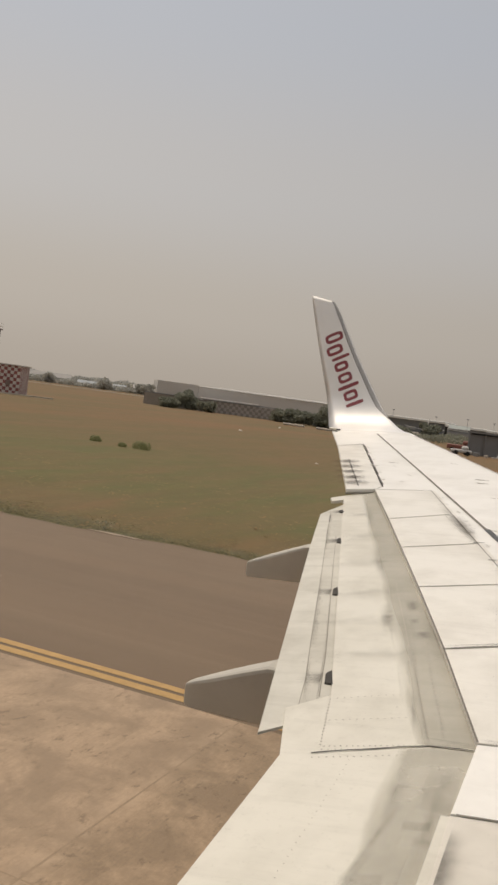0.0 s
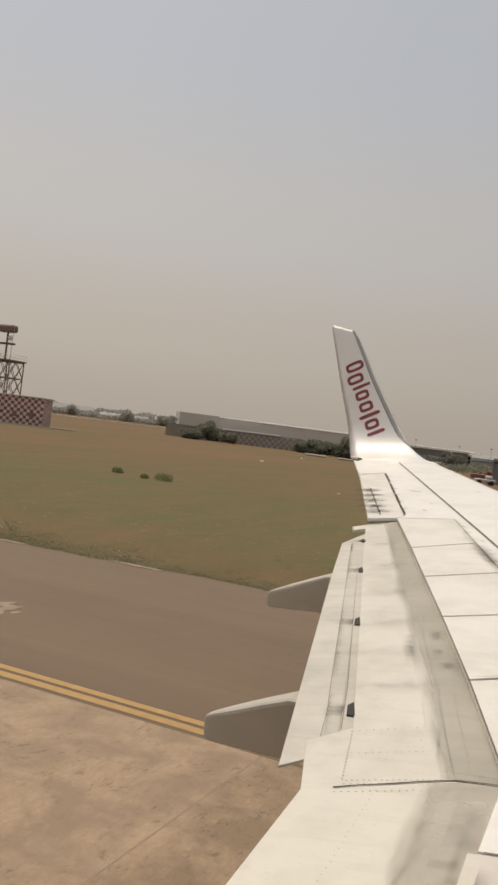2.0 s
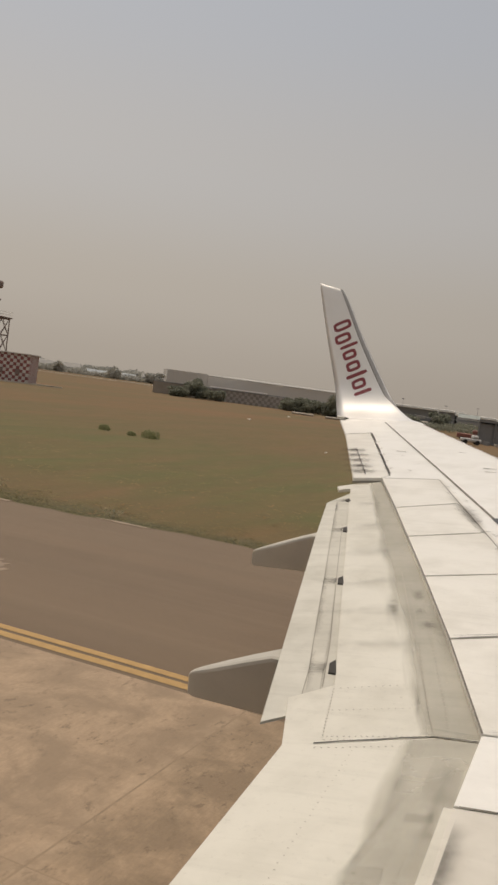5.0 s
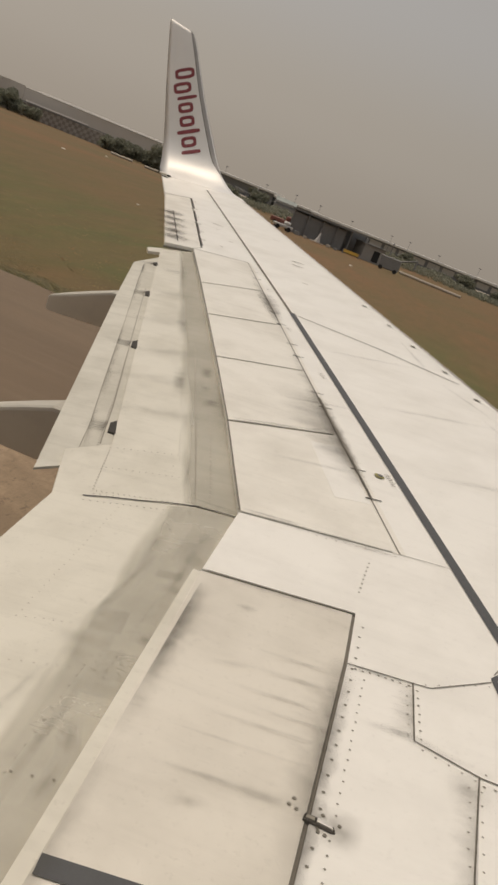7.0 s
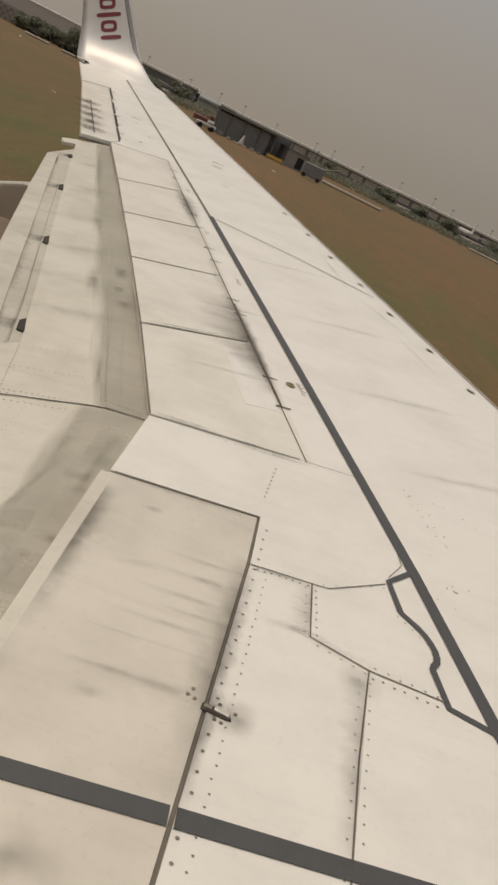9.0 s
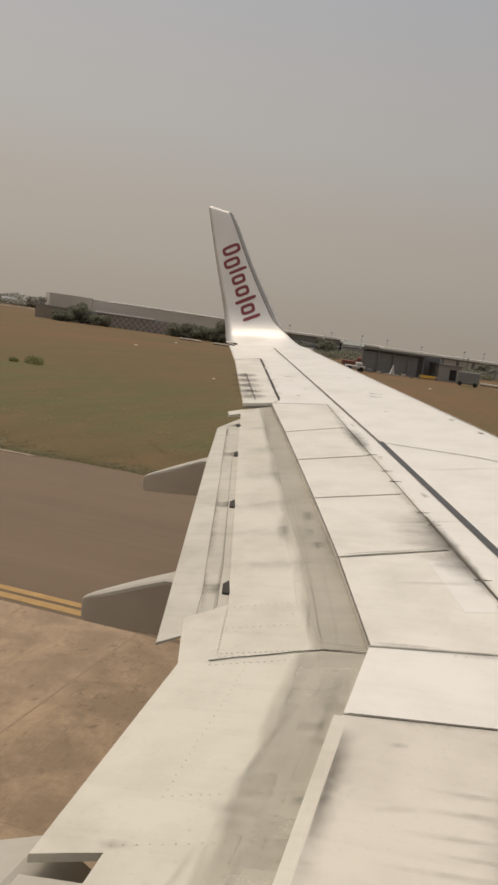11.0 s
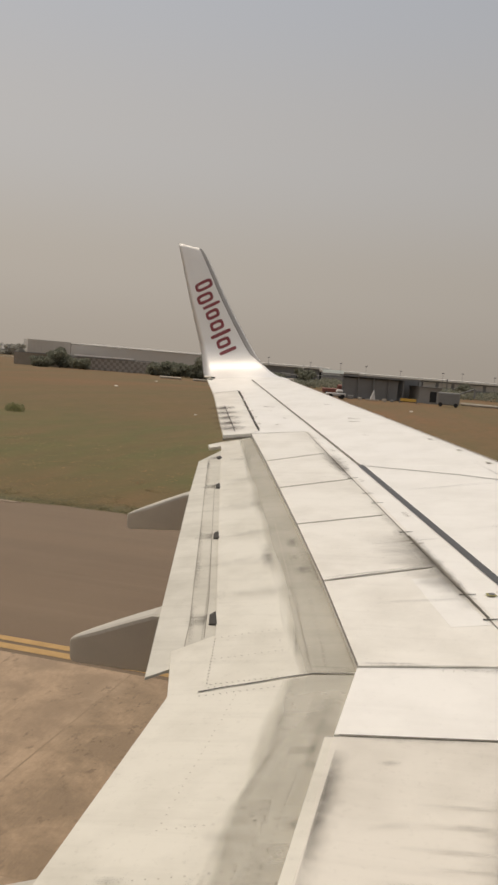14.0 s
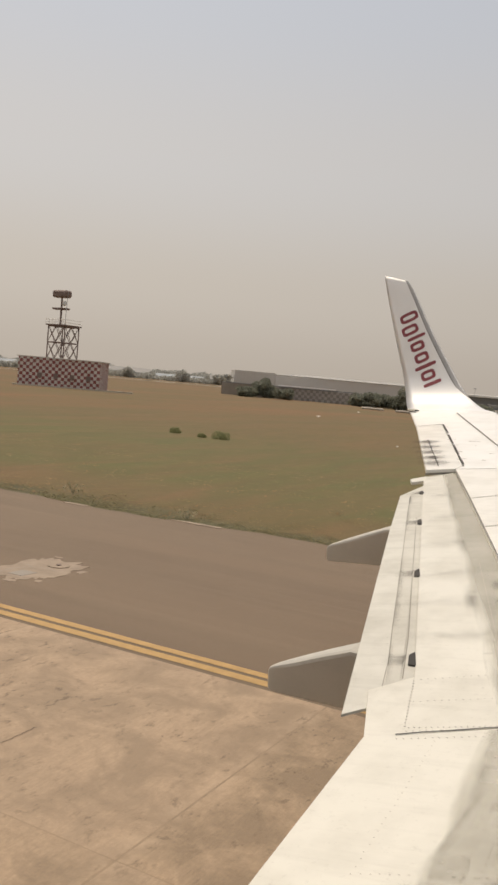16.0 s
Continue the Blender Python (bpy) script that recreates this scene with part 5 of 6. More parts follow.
def tree_thing(at, h, spread_r, label, leaf=LEAVES, count=420, size=0.28, name="tree", bushy=0.25):
    t = thing(name, at, label, "tree" if name == "tree" else "bush")
    bm = bmesh.new()
    top = Vector(at) + Vector((0.1, 0, h * 0.55))
    add_bar(bm, at, top, h * 0.035, 7, h * 0.018)
    limbs = []
    for k in range(6):
        a = k * 1.05 + random.uniform(-0.3, 0.3)
        s0 = Vector(at) + Vector((0, 0, h * random.uniform(bushy * 0.8, 0.5)))
        e = s0 + Vector((math.cos(a) * spread_r * 0.65, math.sin(a) * spread_r * 0.65, h * random.uniform(0.15, 0.38)))
        add_bar(bm, s0, e, h * 0.014, 5, h * 0.006)
        limbs.append(e)
    part("trunk", bm, BARK, t)
    bm = bmesh.new()
    for e in limbs + [top + Vector((0, 0, h * 0.15)), top]:
        leaf_cloud(bm, e, (spread_r * random.uniform(0.35, 0.6), spread_r * random.uniform(0.35, 0.6), h * random.uniform(0.14, 0.28)), count // 8, size)
    if bushy < 0.1:
        for k in range(7):
            a = k * 0.9 + random.uniform(-0.3, 0.3)
            e = Vector(at) + Vector((math.cos(a) * spread_r * 0.5, math.sin(a) * spread_r * 0.5, h * random.uniform(0.16, 0.36)))
            leaf_cloud(bm, e, (spread_r * random.uniform(0.4, 0.6), spread_r * random.uniform(0.4, 0.6), h * random.uniform(0.14, 0.22)), count // 9, size)
    part("crown", bm, leaf, t)
    return t


# hangar: long pale building with a lean-to roof and a step in its front
hangar = thing("hangar", polar(25, 930), "long pale hazy hangar with a stepped front", "hangar")
A, B, C2 = polar(29.6, 900), polar(26.9, 905), polar(18.2, 960)
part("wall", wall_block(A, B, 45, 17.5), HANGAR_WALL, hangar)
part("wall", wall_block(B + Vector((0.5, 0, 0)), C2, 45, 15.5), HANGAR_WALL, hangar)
for k in range(1, 12):
    p = A.lerp(B, k / 12) + Vector((0.0, -0.35, 0))
    bm = bmesh.new()
    add_bar(bm, (p.x, p.y, 0.2), (p.x, p.y, 17.2), 0.25, 4)
    part("pilaster", bm, HANGAR_PILASTER, hangar)
bm = bmesh.new()
e1, e2 = B.copy(), C2.copy()
inw = Vector((0.45, 0.9, 0)) * 30
vs = [bm.verts.new(v) for v in (e1 + Vector((0, -1, 16.4)), e2 + Vector((0, -1, 16.4)), e2 + inw + Vector((0, 0, 18.4)), e1 + inw + Vector((0, 0, 18.4)))]
bm.faces.new(vs)
vs2 = [bm.verts.new(v.co - Vector((0, 0, 0.8))) for v in vs]
bm.faces.new(vs2[::-1])
for i in range(4):
    bm.faces.new((vs[i], vs2[i], vs2[(i + 1) % 4], vs[(i + 1) % 4]))
bmesh.ops.recalc_face_normals(bm, faces=bm.faces)
part("roof", bm, HANGAR_ROOF, hangar)
p, q = polar(26.6, 880), polar(22.8, 885)
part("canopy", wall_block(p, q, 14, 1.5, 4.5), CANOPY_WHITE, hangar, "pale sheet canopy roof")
part("lower_wall", wall_block(p + Vector((0, 4, 0)), q + Vector((0, 4, 0)), 12, 4.5), FAR_DARK, hangar)

# low far buildings to the tail side, half hidden by trees
def far_shed(az0, az1, d, h, roof, label, ridge=2.5):
    t = thing("far_building", polar((az0 + az1) / 2, d), label, "building")
    p, q = polar(az0, d), polar(az1, d)
    part("wall", wall_block(p, q, 16, h * 0.55), FAR_DARK, t)
    bm = bmesh.new()
    nrm = Vector((p + q)).normalized() * 9
    z = Vector((0, 0, 1))
    r = [p + z * h * 0.55 - nrm * 0.1, q + z * h * 0.55 - nrm * 0.1, q + nrm + z * h, p + nrm + z * h, q + nrm * 2 + z * h * 0.55, p + nrm * 2 + z * h * 0.55]
    v = [bm.verts.new(k) for k in r]
    for f in ((0, 1, 2, 3), (3, 2, 4, 5), (0, 3, 5), (1, 4, 2), (0, 5, 4, 1)):
        bm.faces.new([v[i] for i in f])
    bmesh.ops.recalc_face_normals(bm, faces=bm.faces)
    part("roof", bm, roof, t)
    for k in range(10):
        c = p.lerp(q, (k + 0.5) / 10) - nrm * 0.03
        bm = bmesh.new()
        add_box(bm, (c.x - 1.2, c.y - 0.3, 1.2), (c.x + 1.2, c.y + 0.1, h * 0.4))
        part("window", bm, PALE_ROOF, t)
    return t


far_shed(48.5, 43.0, 1000, 9.0, BLUE_ROOF, "long low far building with a pale blue roof")
far_shed(42.8, 38.6, 960, 8.0, BLUE_ROOF, "low far building with a pale blue roof")
far_shed(38.2, 35.2, 1000, 11.5, PALE_ROOF, "far building with a bright pale pitched roof")
far_shed(34.8, 31.6, 980, 7.5, BLUE_ROOF, "low grey far building among trees")
far_shed(31.2, 30.0, 950, 10.5, PALE_ROOF, "small pale far block beside the hangar")

# far woods
bm = bmesh.new()
for k in range(3200):
    az = random.uniform(29.0, 62)
    d = random.uniform(1010, 1150)
    h = 9.0 + 7.0 * max(0.0, 0.35 + noise.noise((az * 0.8, 2.2, 0))) + random.uniform(-0.8, 0.8)
    leaf_cloud(bm, polar(az, d, h * 0.5), (7, 5, h * 0.5), 24, 1.25)
for k in range(620):
    az = random.uniform(30, 62)
    d = random.uniform(930, 955)
    h = 4.6 + 6.0 * max(0.0, noise.noise((az * 0.8, 6.2, 0)) + 0.25) + random.uniform(-0.8, 0.8)
    leaf_cloud(bm, polar(az, d, h * 0.5), (6, 4, h * 0.5), 22, 1.1)
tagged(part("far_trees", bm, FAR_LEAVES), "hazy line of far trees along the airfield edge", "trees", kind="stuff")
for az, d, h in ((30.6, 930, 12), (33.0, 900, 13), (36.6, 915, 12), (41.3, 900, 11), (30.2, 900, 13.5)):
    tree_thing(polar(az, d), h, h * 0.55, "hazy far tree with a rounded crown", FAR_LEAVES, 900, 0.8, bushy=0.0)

# far perimeter road: a thin pale strip
p, q = polar(62, 700), polar(30, 640)
tagged(part("road", wall_block(p, q, 16, 0.25, -0.02), PALE_ROAD), "thin pale far perimeter road", "road", kind="structure")

# boundary wall, partly painted in checks
boundary = thing("boundary_wall", polar(27, 285), "brown boundary wall, partly painted in dark checks", "wall")
w0, w1, w2 = polar(30.4, 285), polar(26.8, 283), polar(21.4, 281)
part("plain_section", wall_block(w0, w1, 0.4, 3.9), BRICKISH, boundary)
part("checked_section", wall_block(w1, w2, 0.4, 3.7), check_material("dark_checks", (0.43, 0.395, 0.35), (0.30, 0.272, 0.245), 0.95), boundary, "wall in dark and pale checks")
part("coping", wall_block(w0, w2, 0.6, 0.25, 3.85), FAR_DARK, boundary)

tree_thing(polar(27.5, 276), 7.0, 4.4, "bushy green tree in front of the boundary wall", count=2600, size=0.36, bushy=0.0)
for az, h, w in ((28.7, 3.6, 3.4), (26.2, 3.4, 3.2), (21.2, 4.0, 3.8), (20.1, 5.0, 4.2), (19.0, 4.2, 3.8), (16.4, 4.2, 3.8), (15.2, 3.6, 3.4), (13.4, 4.4, 3.8)):
    tree_thing(polar(az, 270), h, w, "full dark green bush beside the boundary wall", count=1500, size=0.34, name="bush", bushy=0.0)
tree_thing(polar(17.9, 266), 7.4, 4.0, "bushy green tree on the scrub strip", count=2200, size=0.36, bushy=0.0)
tree_thing(polar(-2.9, 300), 6.0, 3.6, "small green tree above the scrub", count=1500, size=0.36, bushy=0.02)
tree_thing(polar(11.4, 320), 6.2, 3.8, "small green tree above the scrub", count=1500, size=0.36, bushy=0.02)
tree_thing(polar(-10.5, 310), 5.0, 3.4, "small green tree above the scrub", count=1300, size=0.36, bushy=0.02)

for az, d, h in ((-5.2, 296, 5.4), (-7.4, 305, 6.2), (-12.6, 300, 5.2), (-14.8, 315, 6.8), (-17.5, 305, 5.6), (-20.5, 312, 6.4), (1.0, 318, 5.6)):
    tree_thing(polar(az, d), h, h * 0.62, "small tree above the scrub, paled for haze", count=1300, size=0.38, bushy=0.02)

# scrub strip along the far side of the field
bm = bmesh.new()
for k in range(2300):
    az = random.uniform(-24, 21)
    d = random.uniform(268, 330)
    h = 1.5 + 1.7 * max(0, noise.noise((az * 0.45, 7.7, 0)) + 0.35) + random.uniform(-0.3, 0.5)
    leaf_cloud(bm, polar(az, d, h * 0.5), (2.0, 1.4, h * 0.5), 12, 0.36)
tagged(part("scrub", bm, LEAVES), "strip of low scrub, paled for haze, across the field", "scrub", kind="stuff")

# terminal: long pale roof over a dark front
terminal = thing("terminal", polar(0, 690), "long hazy terminal with a pale roof and dark front", "building")
for x0, x1, h, roofm in ((-185, -128, 11.0, TERMINAL_ROOF), (-126, -96, 9.2, TERMINAL_ROOF), (-94, 40, 8.6, TERMINAL_ROOF), (42, 330, 8.9, TERMINAL_ROOF)):
    part("wall", wall_block((x0, 690), (x1, 690), 40, h - 2.0), FAR_DARK, terminal)
    bm = bmesh.new()
    add_box(bm, (x0 - 1, 684, h - 2.0), (x1 + 1, 735, h), 0.4)
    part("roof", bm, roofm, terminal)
    for k in range(int((x1 - x0) / 12)):
        bm = bmesh.new()
        x = x0 + 6 + 12 * k
        # Nose-side panels are painted pale to stand in for bright gaps between columns.
        wide = 4.8 if x > -45 else 3.6
        add_box(bm, (x - wide, 689.4, 1.5), (x + wide, 690.2, 5.6 if x > -45 else 4.2))
        part("window", bm, HANGAR_WALL if x > -45 else HANGAR_ROOF, terminal)
tagged(part("pavement", sheet(-260, 420, 430, 684, -0.012), FAR_APRON), "pale far apron in front of the terminal", "pavement", kind="structure")

far_shed(10.3, 8.9, 640, 9.0, GREEN_ROOF, "pale green gabled building before the terminal")

# parked airliners on the far apron, tiny and pale
def far_plane(x, y, turn):
    t = thing("parked_airliner", (x, y, 0), "small white parked airliner far across the field", "aircraft", "airliners on the far apron")
    R = Matrix.Translation((x, y, 0)) @ Matrix.Rotation(radians(turn), 4, "Z")

    def put(name, bm, m):
        bm.transform(R)
        return part(name, bm, m, t)

    bm = bmesh.new()
    secs = [(-17, 0.3, 4.3), (-12, 1.3, 3.9), (-6, 1.9, 3.4), (10, 1.9, 3.4), (15, 1.5, 3.2), (17.5, 0.4, 2.9)]
    rings = [[bm.verts.new((sx, r * math.cos(q), z + r * math.sin(q))) for q in [j * math.pi / 5 for j in range(10)]] for sx, r, z in secs]
    for a, b in zip(rings, rings[1:]):
        for i in range(10):
            bm.faces.new((a[i], b[i], b[(i + 1) % 10], a[(i + 1) % 10]))
    bm.faces.new(rings[0])
    bm.faces.new(rings[-1][::-1])
    bmesh.ops.recalc_face_normals(bm, faces=bm.faces)
    put("fuselage", bm, WHITE_BODY)
    bm = bmesh.new()
    v = [bm.verts.new(k) for k in ((-17, -0.15, 5), (-11, -0.15, 5), (-15, -0.15, 11.5), (-18, -0.15, 11.5))]
    v2 = [bm.verts.new(k.co + Vector((0, 0.3, 0))) for k in v]
    bm.faces.new(v)
    bm.faces.new(v2[::-1])
    for i in range(4):
        bm.faces.new((v[i], v2[i], v2[(i + 1) % 4], v[(i + 1) % 4]))
    put("fin", bm, WHITE_BODY)
    for s in (-1, 1):
        bm = bmesh.new()
        v = [bm.verts.new(k) for k in ((3, 1.5 * s, 2.6), (-3, 1.5 * s, 2.6), (-7, 16 * s, 4.0), (-5.5, 16 * s, 4.0))]
        v2 = [bm.verts.new(k.co + Vector((0, 0, 0.35))) for k in v]
        bm.faces.new(v)
        bm.faces.new(v2[::-1])
        for i in range(4):
            bm.faces.new((v[i], v2[i], v2[(i + 1) % 4], v[(i + 1) % 4]))
        bmesh.ops.recalc_face_normals(bm, faces=bm.faces)
        put("wing", bm, WHITE_BODY)
        bm = bmesh.new()
        add_bar(bm, (-1, 2.9 * s, 0), (-1, 2.9 * s, 2.6), 0.35, 8)
        put("landing_gear", bm, TYRE)
    bm = bmesh.new()
    add_bar(bm, (13, 0, 0), (13, 0, 2.4), 0.3, 8)
    put("landing_gear", bm, TYRE)
    return t


for x, turn in ((-135, 108), (95, 100)):
    far_plane(x, 650, turn)

# dark open-fronted shed with things round it
shed = thing("shed", polar(6.4, 178), "dark grey metal shed with an open front", "shed")
s0, s1 = polar(8.9, 172), polar(4.0, 182)
part("back_wall", wall_block(s0 + Vector((0, 7, 0)), s1 + Vector((0, 7, 0)), 0.3, 4.3), SHED_GREY, shed)
for a, f in ((s0, 0.0), (s1, 0.0)):
    bm = bmesh.new()
    add_box(bm, (a.x - 0.15, a.y + 0.2, 0), (a.x + 0.15, a.y + 7.0, 4.3))
    part("side_wall", bm, SHED_GREY, shed)
part("roof", wall_block(s0 + Vector((-0.4, -0.6, 0)), s1 + Vector((0.4, -0.6, 0)), 8.4, 0.35, 4.3), SHED_GREY, shed, "flat dark sheet roof")
for k in range(6):
    p = s0.lerp(s1, k / 5)
    bm = bmesh.new()
    add_box(bm, (p.x - 0.12, p.y - 0.12, 0), (p.x + 0.12, p.y + 0.12, 4.3))
    part("post", bm, SHED_GREY, shed)
part("front_wall", wall_block(s0.lerp(s1, 0.0) + Vector((0, 0.4, 0)), s0.lerp(s1, 0.72) + Vector((0, 0.4, 0)), 0.2, 4.0), SHED_GREY, shed, "dark sheet front")

bar_thing = thing("barrier", polar(4.7, 168), "yellow-orange barrier board beside the shed", "barrier")
p, q = polar(5.1, 168), polar(4.0, 169)
part("board", wall_block(p, q, 0.25, 0.55, 0.35), ORANGE, bar_thing)
for a in (p, q):
    bm = bmesh.new()
    add_box(bm, (a.x - 0.1, a.y - 0.1, 0), (a.x + 0.1, a.y + 0.4, 0.9))
    part("leg", bm, SHED_GREY, bar_thing)
annex = thing("annex", polar(3.2, 180), "low grey sheet annex beside the dark shed", "shed")
p, q = polar(3.9, 180), polar(2.5, 182)
part("wall", wall_block(p, q, 5, 3.2), ANNEX_GREY, annex)
part("roof", wall_block(p + Vector((-0.2, -0.3, 0)), q + Vector((0.2, -0.3, 0)), 5.6, 0.2, 3.2), SHED_GREY, annex)
# Black panel on the wall: the open bay's shade put into colour.
part("bay_panel", wall_block(p.lerp(q, 0.5) + Vector((0, -0.05, 0)), p.lerp(q, 0.8) + Vector((0, -0.05, 0)), 0.04, 2.2, 0.3), TYRE, annex, "black panel for a shaded open bay")
# covered heap and odds and ends before the shed
heap = thing("covered_heap", polar(6.9, 168), "upright white tarpaulin draped over a stack", "tarpaulin")
c = polar(6.9, 168)
bm = bmesh.new()
rings = []
for z, k in ((0.0, 1.0), (0.5, 0.85), (1.1, 0.55), (1.7, 0.28), (2.0, 0.08)):
    rings.append([bm.verts.new((c.x + 0.55 * k * math.cos(a) * random.uniform(0.85, 1.15) + 0.12 * z, c.y + 0.5 * k * math.sin(a) * random.uniform(0.85, 1.15), z)) for a in [j * math.pi / 6 for j in range(12)]])
for a, b in zip(rings, rings[1:]):
    for i in range(12):
        bm.faces.new((a[i], a[(i + 1) % 12], b[(i + 1) % 12], b[i]))
bm.faces.new(rings[-1])
part("cover", bm, WHITE_BODY, heap)
part("base", add_box(bmesh.new(), (c.x - 1.3, c.y - 0.7, 0), (c.x + 1.3, c.y + 0.7, 0.22), 0.03), KERB, heap, "pale plinth slab")
for az, d, sz in ((8.3, 168, 0.5), (7.7, 167, 0.35), (6.1, 167, 0.4), (5.6, 169, 0.3)):
    c = polar(az, d)
    crate = tagged(part("crate", add_box(bmesh.new(), (c.x - sz, c.y - sz, -0.03), (c.x + sz, c.y + sz, sz * 1.3), 0.04), KERB if d == 167 else SHED_GREY), "small box standing on the grass near the shed", "crate", "boxes before the shed")


def vehicle(at, length, width, height, turn, body, label, cat, cab=0.3):
    t = thing("vehicle", at, label, cat)
    R = Matrix.Translation(at) @ Matrix.Rotation(radians(turn), 4, "Z")

    def put(name, bm, m):
        bm.transform(R)
        return part(name, bm, m, t)

    L = length / 2
    put("body", add_box(bmesh.new(), (-L, -width / 2, 0.5), (L, width / 2, height * 0.62), 0.12), body)
    put("cab", add_box(bmesh.new(), (L - length * cab - 0.6, -width / 2 + 0.1, height * 0.62), (L - 0.5, width / 2 - 0.1, height), 0.2), body)
    put("windscreen", add_box(bmesh.new(), (L - 0.52, -width / 2 + 0.2, height * 0.66), (L - 0.47, width / 2 - 0.2, height * 0.94)), TYRE)
    for sx in (-0.6, 0.6):
        for sy in (-1, 1):
            bm = bmesh.new()
            add_bar(bm, (sx * L, sy * width / 2 - 0.12, 0.42), (sx * L, sy * width / 2 + 0.12, 0.42), 0.42, 12)
            put("wheel", bm, TYRE)
    return t


vehicle(polar(9.4, 186), 5.4, 2.2, 2.4, 10, RED_BODY, "red service truck parked beside the dark shed", "truck")
vehicle(polar(9.3, 160), 3.6, 1.7, 1.7, 20, WHITE_BODY, "small white car parked by the shed", "car")
vehicle(polar(-13.5, 300), 9.0, 2.4, 2.8, 15, RED_BODY, "red truck parked on the far scrub edge", "truck")
vehicle(polar(17.2, 262), 4.2, 1.8, 1.7, 15, WHITE_BODY, "small white car on the scrub strip", "car")

tank = thing("ground_unit", polar(2.0, 165), "dark box-shaped ground unit with a jib and post", "machine")
c = polar(2.0, 165)
part("body", add_box(bmesh.new(), (c.x - 2.0, c.y, 0.35), (c.x + 2.0, c.y + 2, 2.7), 0.15), SHED_GREY, tank)
part("jib", add_bar(bmesh.new(), (c.x + 2.0, c.y + 1, 2.6), (c.x + 4.6, c.y + 1, 3.7), 0.15), SHED_GREY, tank)
part("jib", add_bar(bmesh.new(), (c.x + 4.6, c.y + 1, 3.7), (c.x + 4.6, c.y + 1, 2.0), 0.2), SHED_GREY, tank)
part("post", add_bar(bmesh.new(), (c.x - 0.6, c.y + 1, 2.9), (c.x - 0.6, c.y + 1, 5.2), 0.12), SHED_GREY, tank)
for dx in (-1.4, 1.4):
    part("wheel", add_bar(bmesh.new(), (c.x + dx, c.y - 0.1, 0.4), (c.x + dx, c.y + 0.2, 0.4), 0.4, 10), TYRE, tank)

# pale pipes lying along the edge of the scrub
for az0, az1, d in ((21.0, 19.6, 232), (18.8, 15.0, 226), (1.2, -3.0, 190), (-9.0, -14.5, 250)):
    bm = bmesh.new()
    a, b = polar(az0, d, 0.28), polar(az1, d - 3, 0.28)
    add_bar(bm, a, b, 0.30, 8)
    tagged(part("pipe", bm, KERB), "long pale pipe lying on the dry grass", "pipe", "pipes along the scrub")

# light masts along the far apron
for k in range(16):
    az = 13.5 - 2.1 * k + random.uniform(-0.5, 0.5)
    b = polar(az, 640)
    t = thing("light_mast", b, "thin hazy light mast on the far apron", "mast", "masts on the far apron")
    h = random.uniform(11.5, 14.5)
    part("pole", add_bar(bmesh.new(), b, b + Vector((0, 0, h)), 0.16, 5, 0.1), FAR_DARK, t)
    part("lamp_head", add_box(bmesh.new(), (b.x - 0.9, b.y - 0.3, h), (b.x + 0.9, b.y + 0.3, h + 0.5), 0.05), FAR_DARK, t)

# ---- checked building with a lattice tower ----
TA, TD = 38.4, 178.0
CHECK_RED = check_material("red_white_checks", (0.66, 0.60, 0.55), (0.30, 0.105, 0.095), 0.66)
block = thing("tower_building", polar(TA + 2.5, TD), "low building painted in red and white checks", "building")
b0, b1 = polar(TA, TD), polar(TA + 5.2, TD + 4)
part("wall", wall_block(b0, b1, 9, 5.7), CHECK_RED, block)
part("roof", wall_block(b0 + Vector((0.3, -0.2, 0)), b1 + Vector((-0.3, -0.2, 0)), 9.6, 0.2, 5.7), HANGAR_WALL, block)
for k in range(4):
    p = b0.lerp(b1, 0.14 + 0.2 * k) + Vector((0, -0.06, 0))
    bm = bmesh.new()
    add_box(bm, (p.x - 0.6, p.y - 0.12, 1.6), (p.x + 0.6, p.y + 0.1, 2.7))
    part("window", bm, RUST, block)
lattice = thing("lattice_tower", polar(TA + 3.3, TD + 4) + Vector((0, 0, 5.9)), "dark steel lattice tower with a railed platform and antennas", "tower")
t0 = polar(TA + 2.45, TD + 3.5)
W, Z0, Z1 = 4.4, 5.9, 12.6
for dx in (0, -W):
    for dy in (0, W):
        part("leg", add_bar(bmesh.new(), (t0.x + dx, t0.y + dy, Z0), (t0.x + dx, t0.y + dy, Z1), 0.16, 4), RUST, lattice)
for face in range(4):
    ca = [(0, 0), (-W, 0), (-W, W), (0, W)][face]
    cb = [(-W, 0), (-W, W), (0, W), (0, 0)][face]
    for k in range(2):
        za, zb = Z0 + (Z1 - Z0) * k / 2, Z0 + (Z1 - Z0) * (k + 1) / 2
        mx, my = (ca[0] + cb[0]) / 2, (ca[1] + cb[1]) / 2
        for (pa, pb) in ((ca, (mx, my)), ((mx, my), cb)):
            part("brace", add_bar(bmesh.new(), (t0.x + pa[0], t0.y + pa[1], za), (t0.x + pb[0], t0.y + pb[1], zb), 0.09, 4), RUST, lattice)
            part("brace", add_bar(bmesh.new(), (t0.x + pa[0], t0.y + pa[1], zb), (t0.x + pb[0], t0.y + pb[1], za), 0.09, 4), RUST, lattice)
        part("beam", add_bar(bmesh.new(), (t0.x + ca[0], t0.y + ca[1], zb - 0.1), (t0.x + cb[0], t0.y + cb[1], zb - 0.1), 0.13, 4), RUST, lattice)
part("platform", add_box(bmesh.new(), (t0.x - W - 0.4, t0.y - 0.4, Z1), (t0.x + 0.4, t0.y + W + 0.4, Z1 + 0.25)), RUST, lattice)
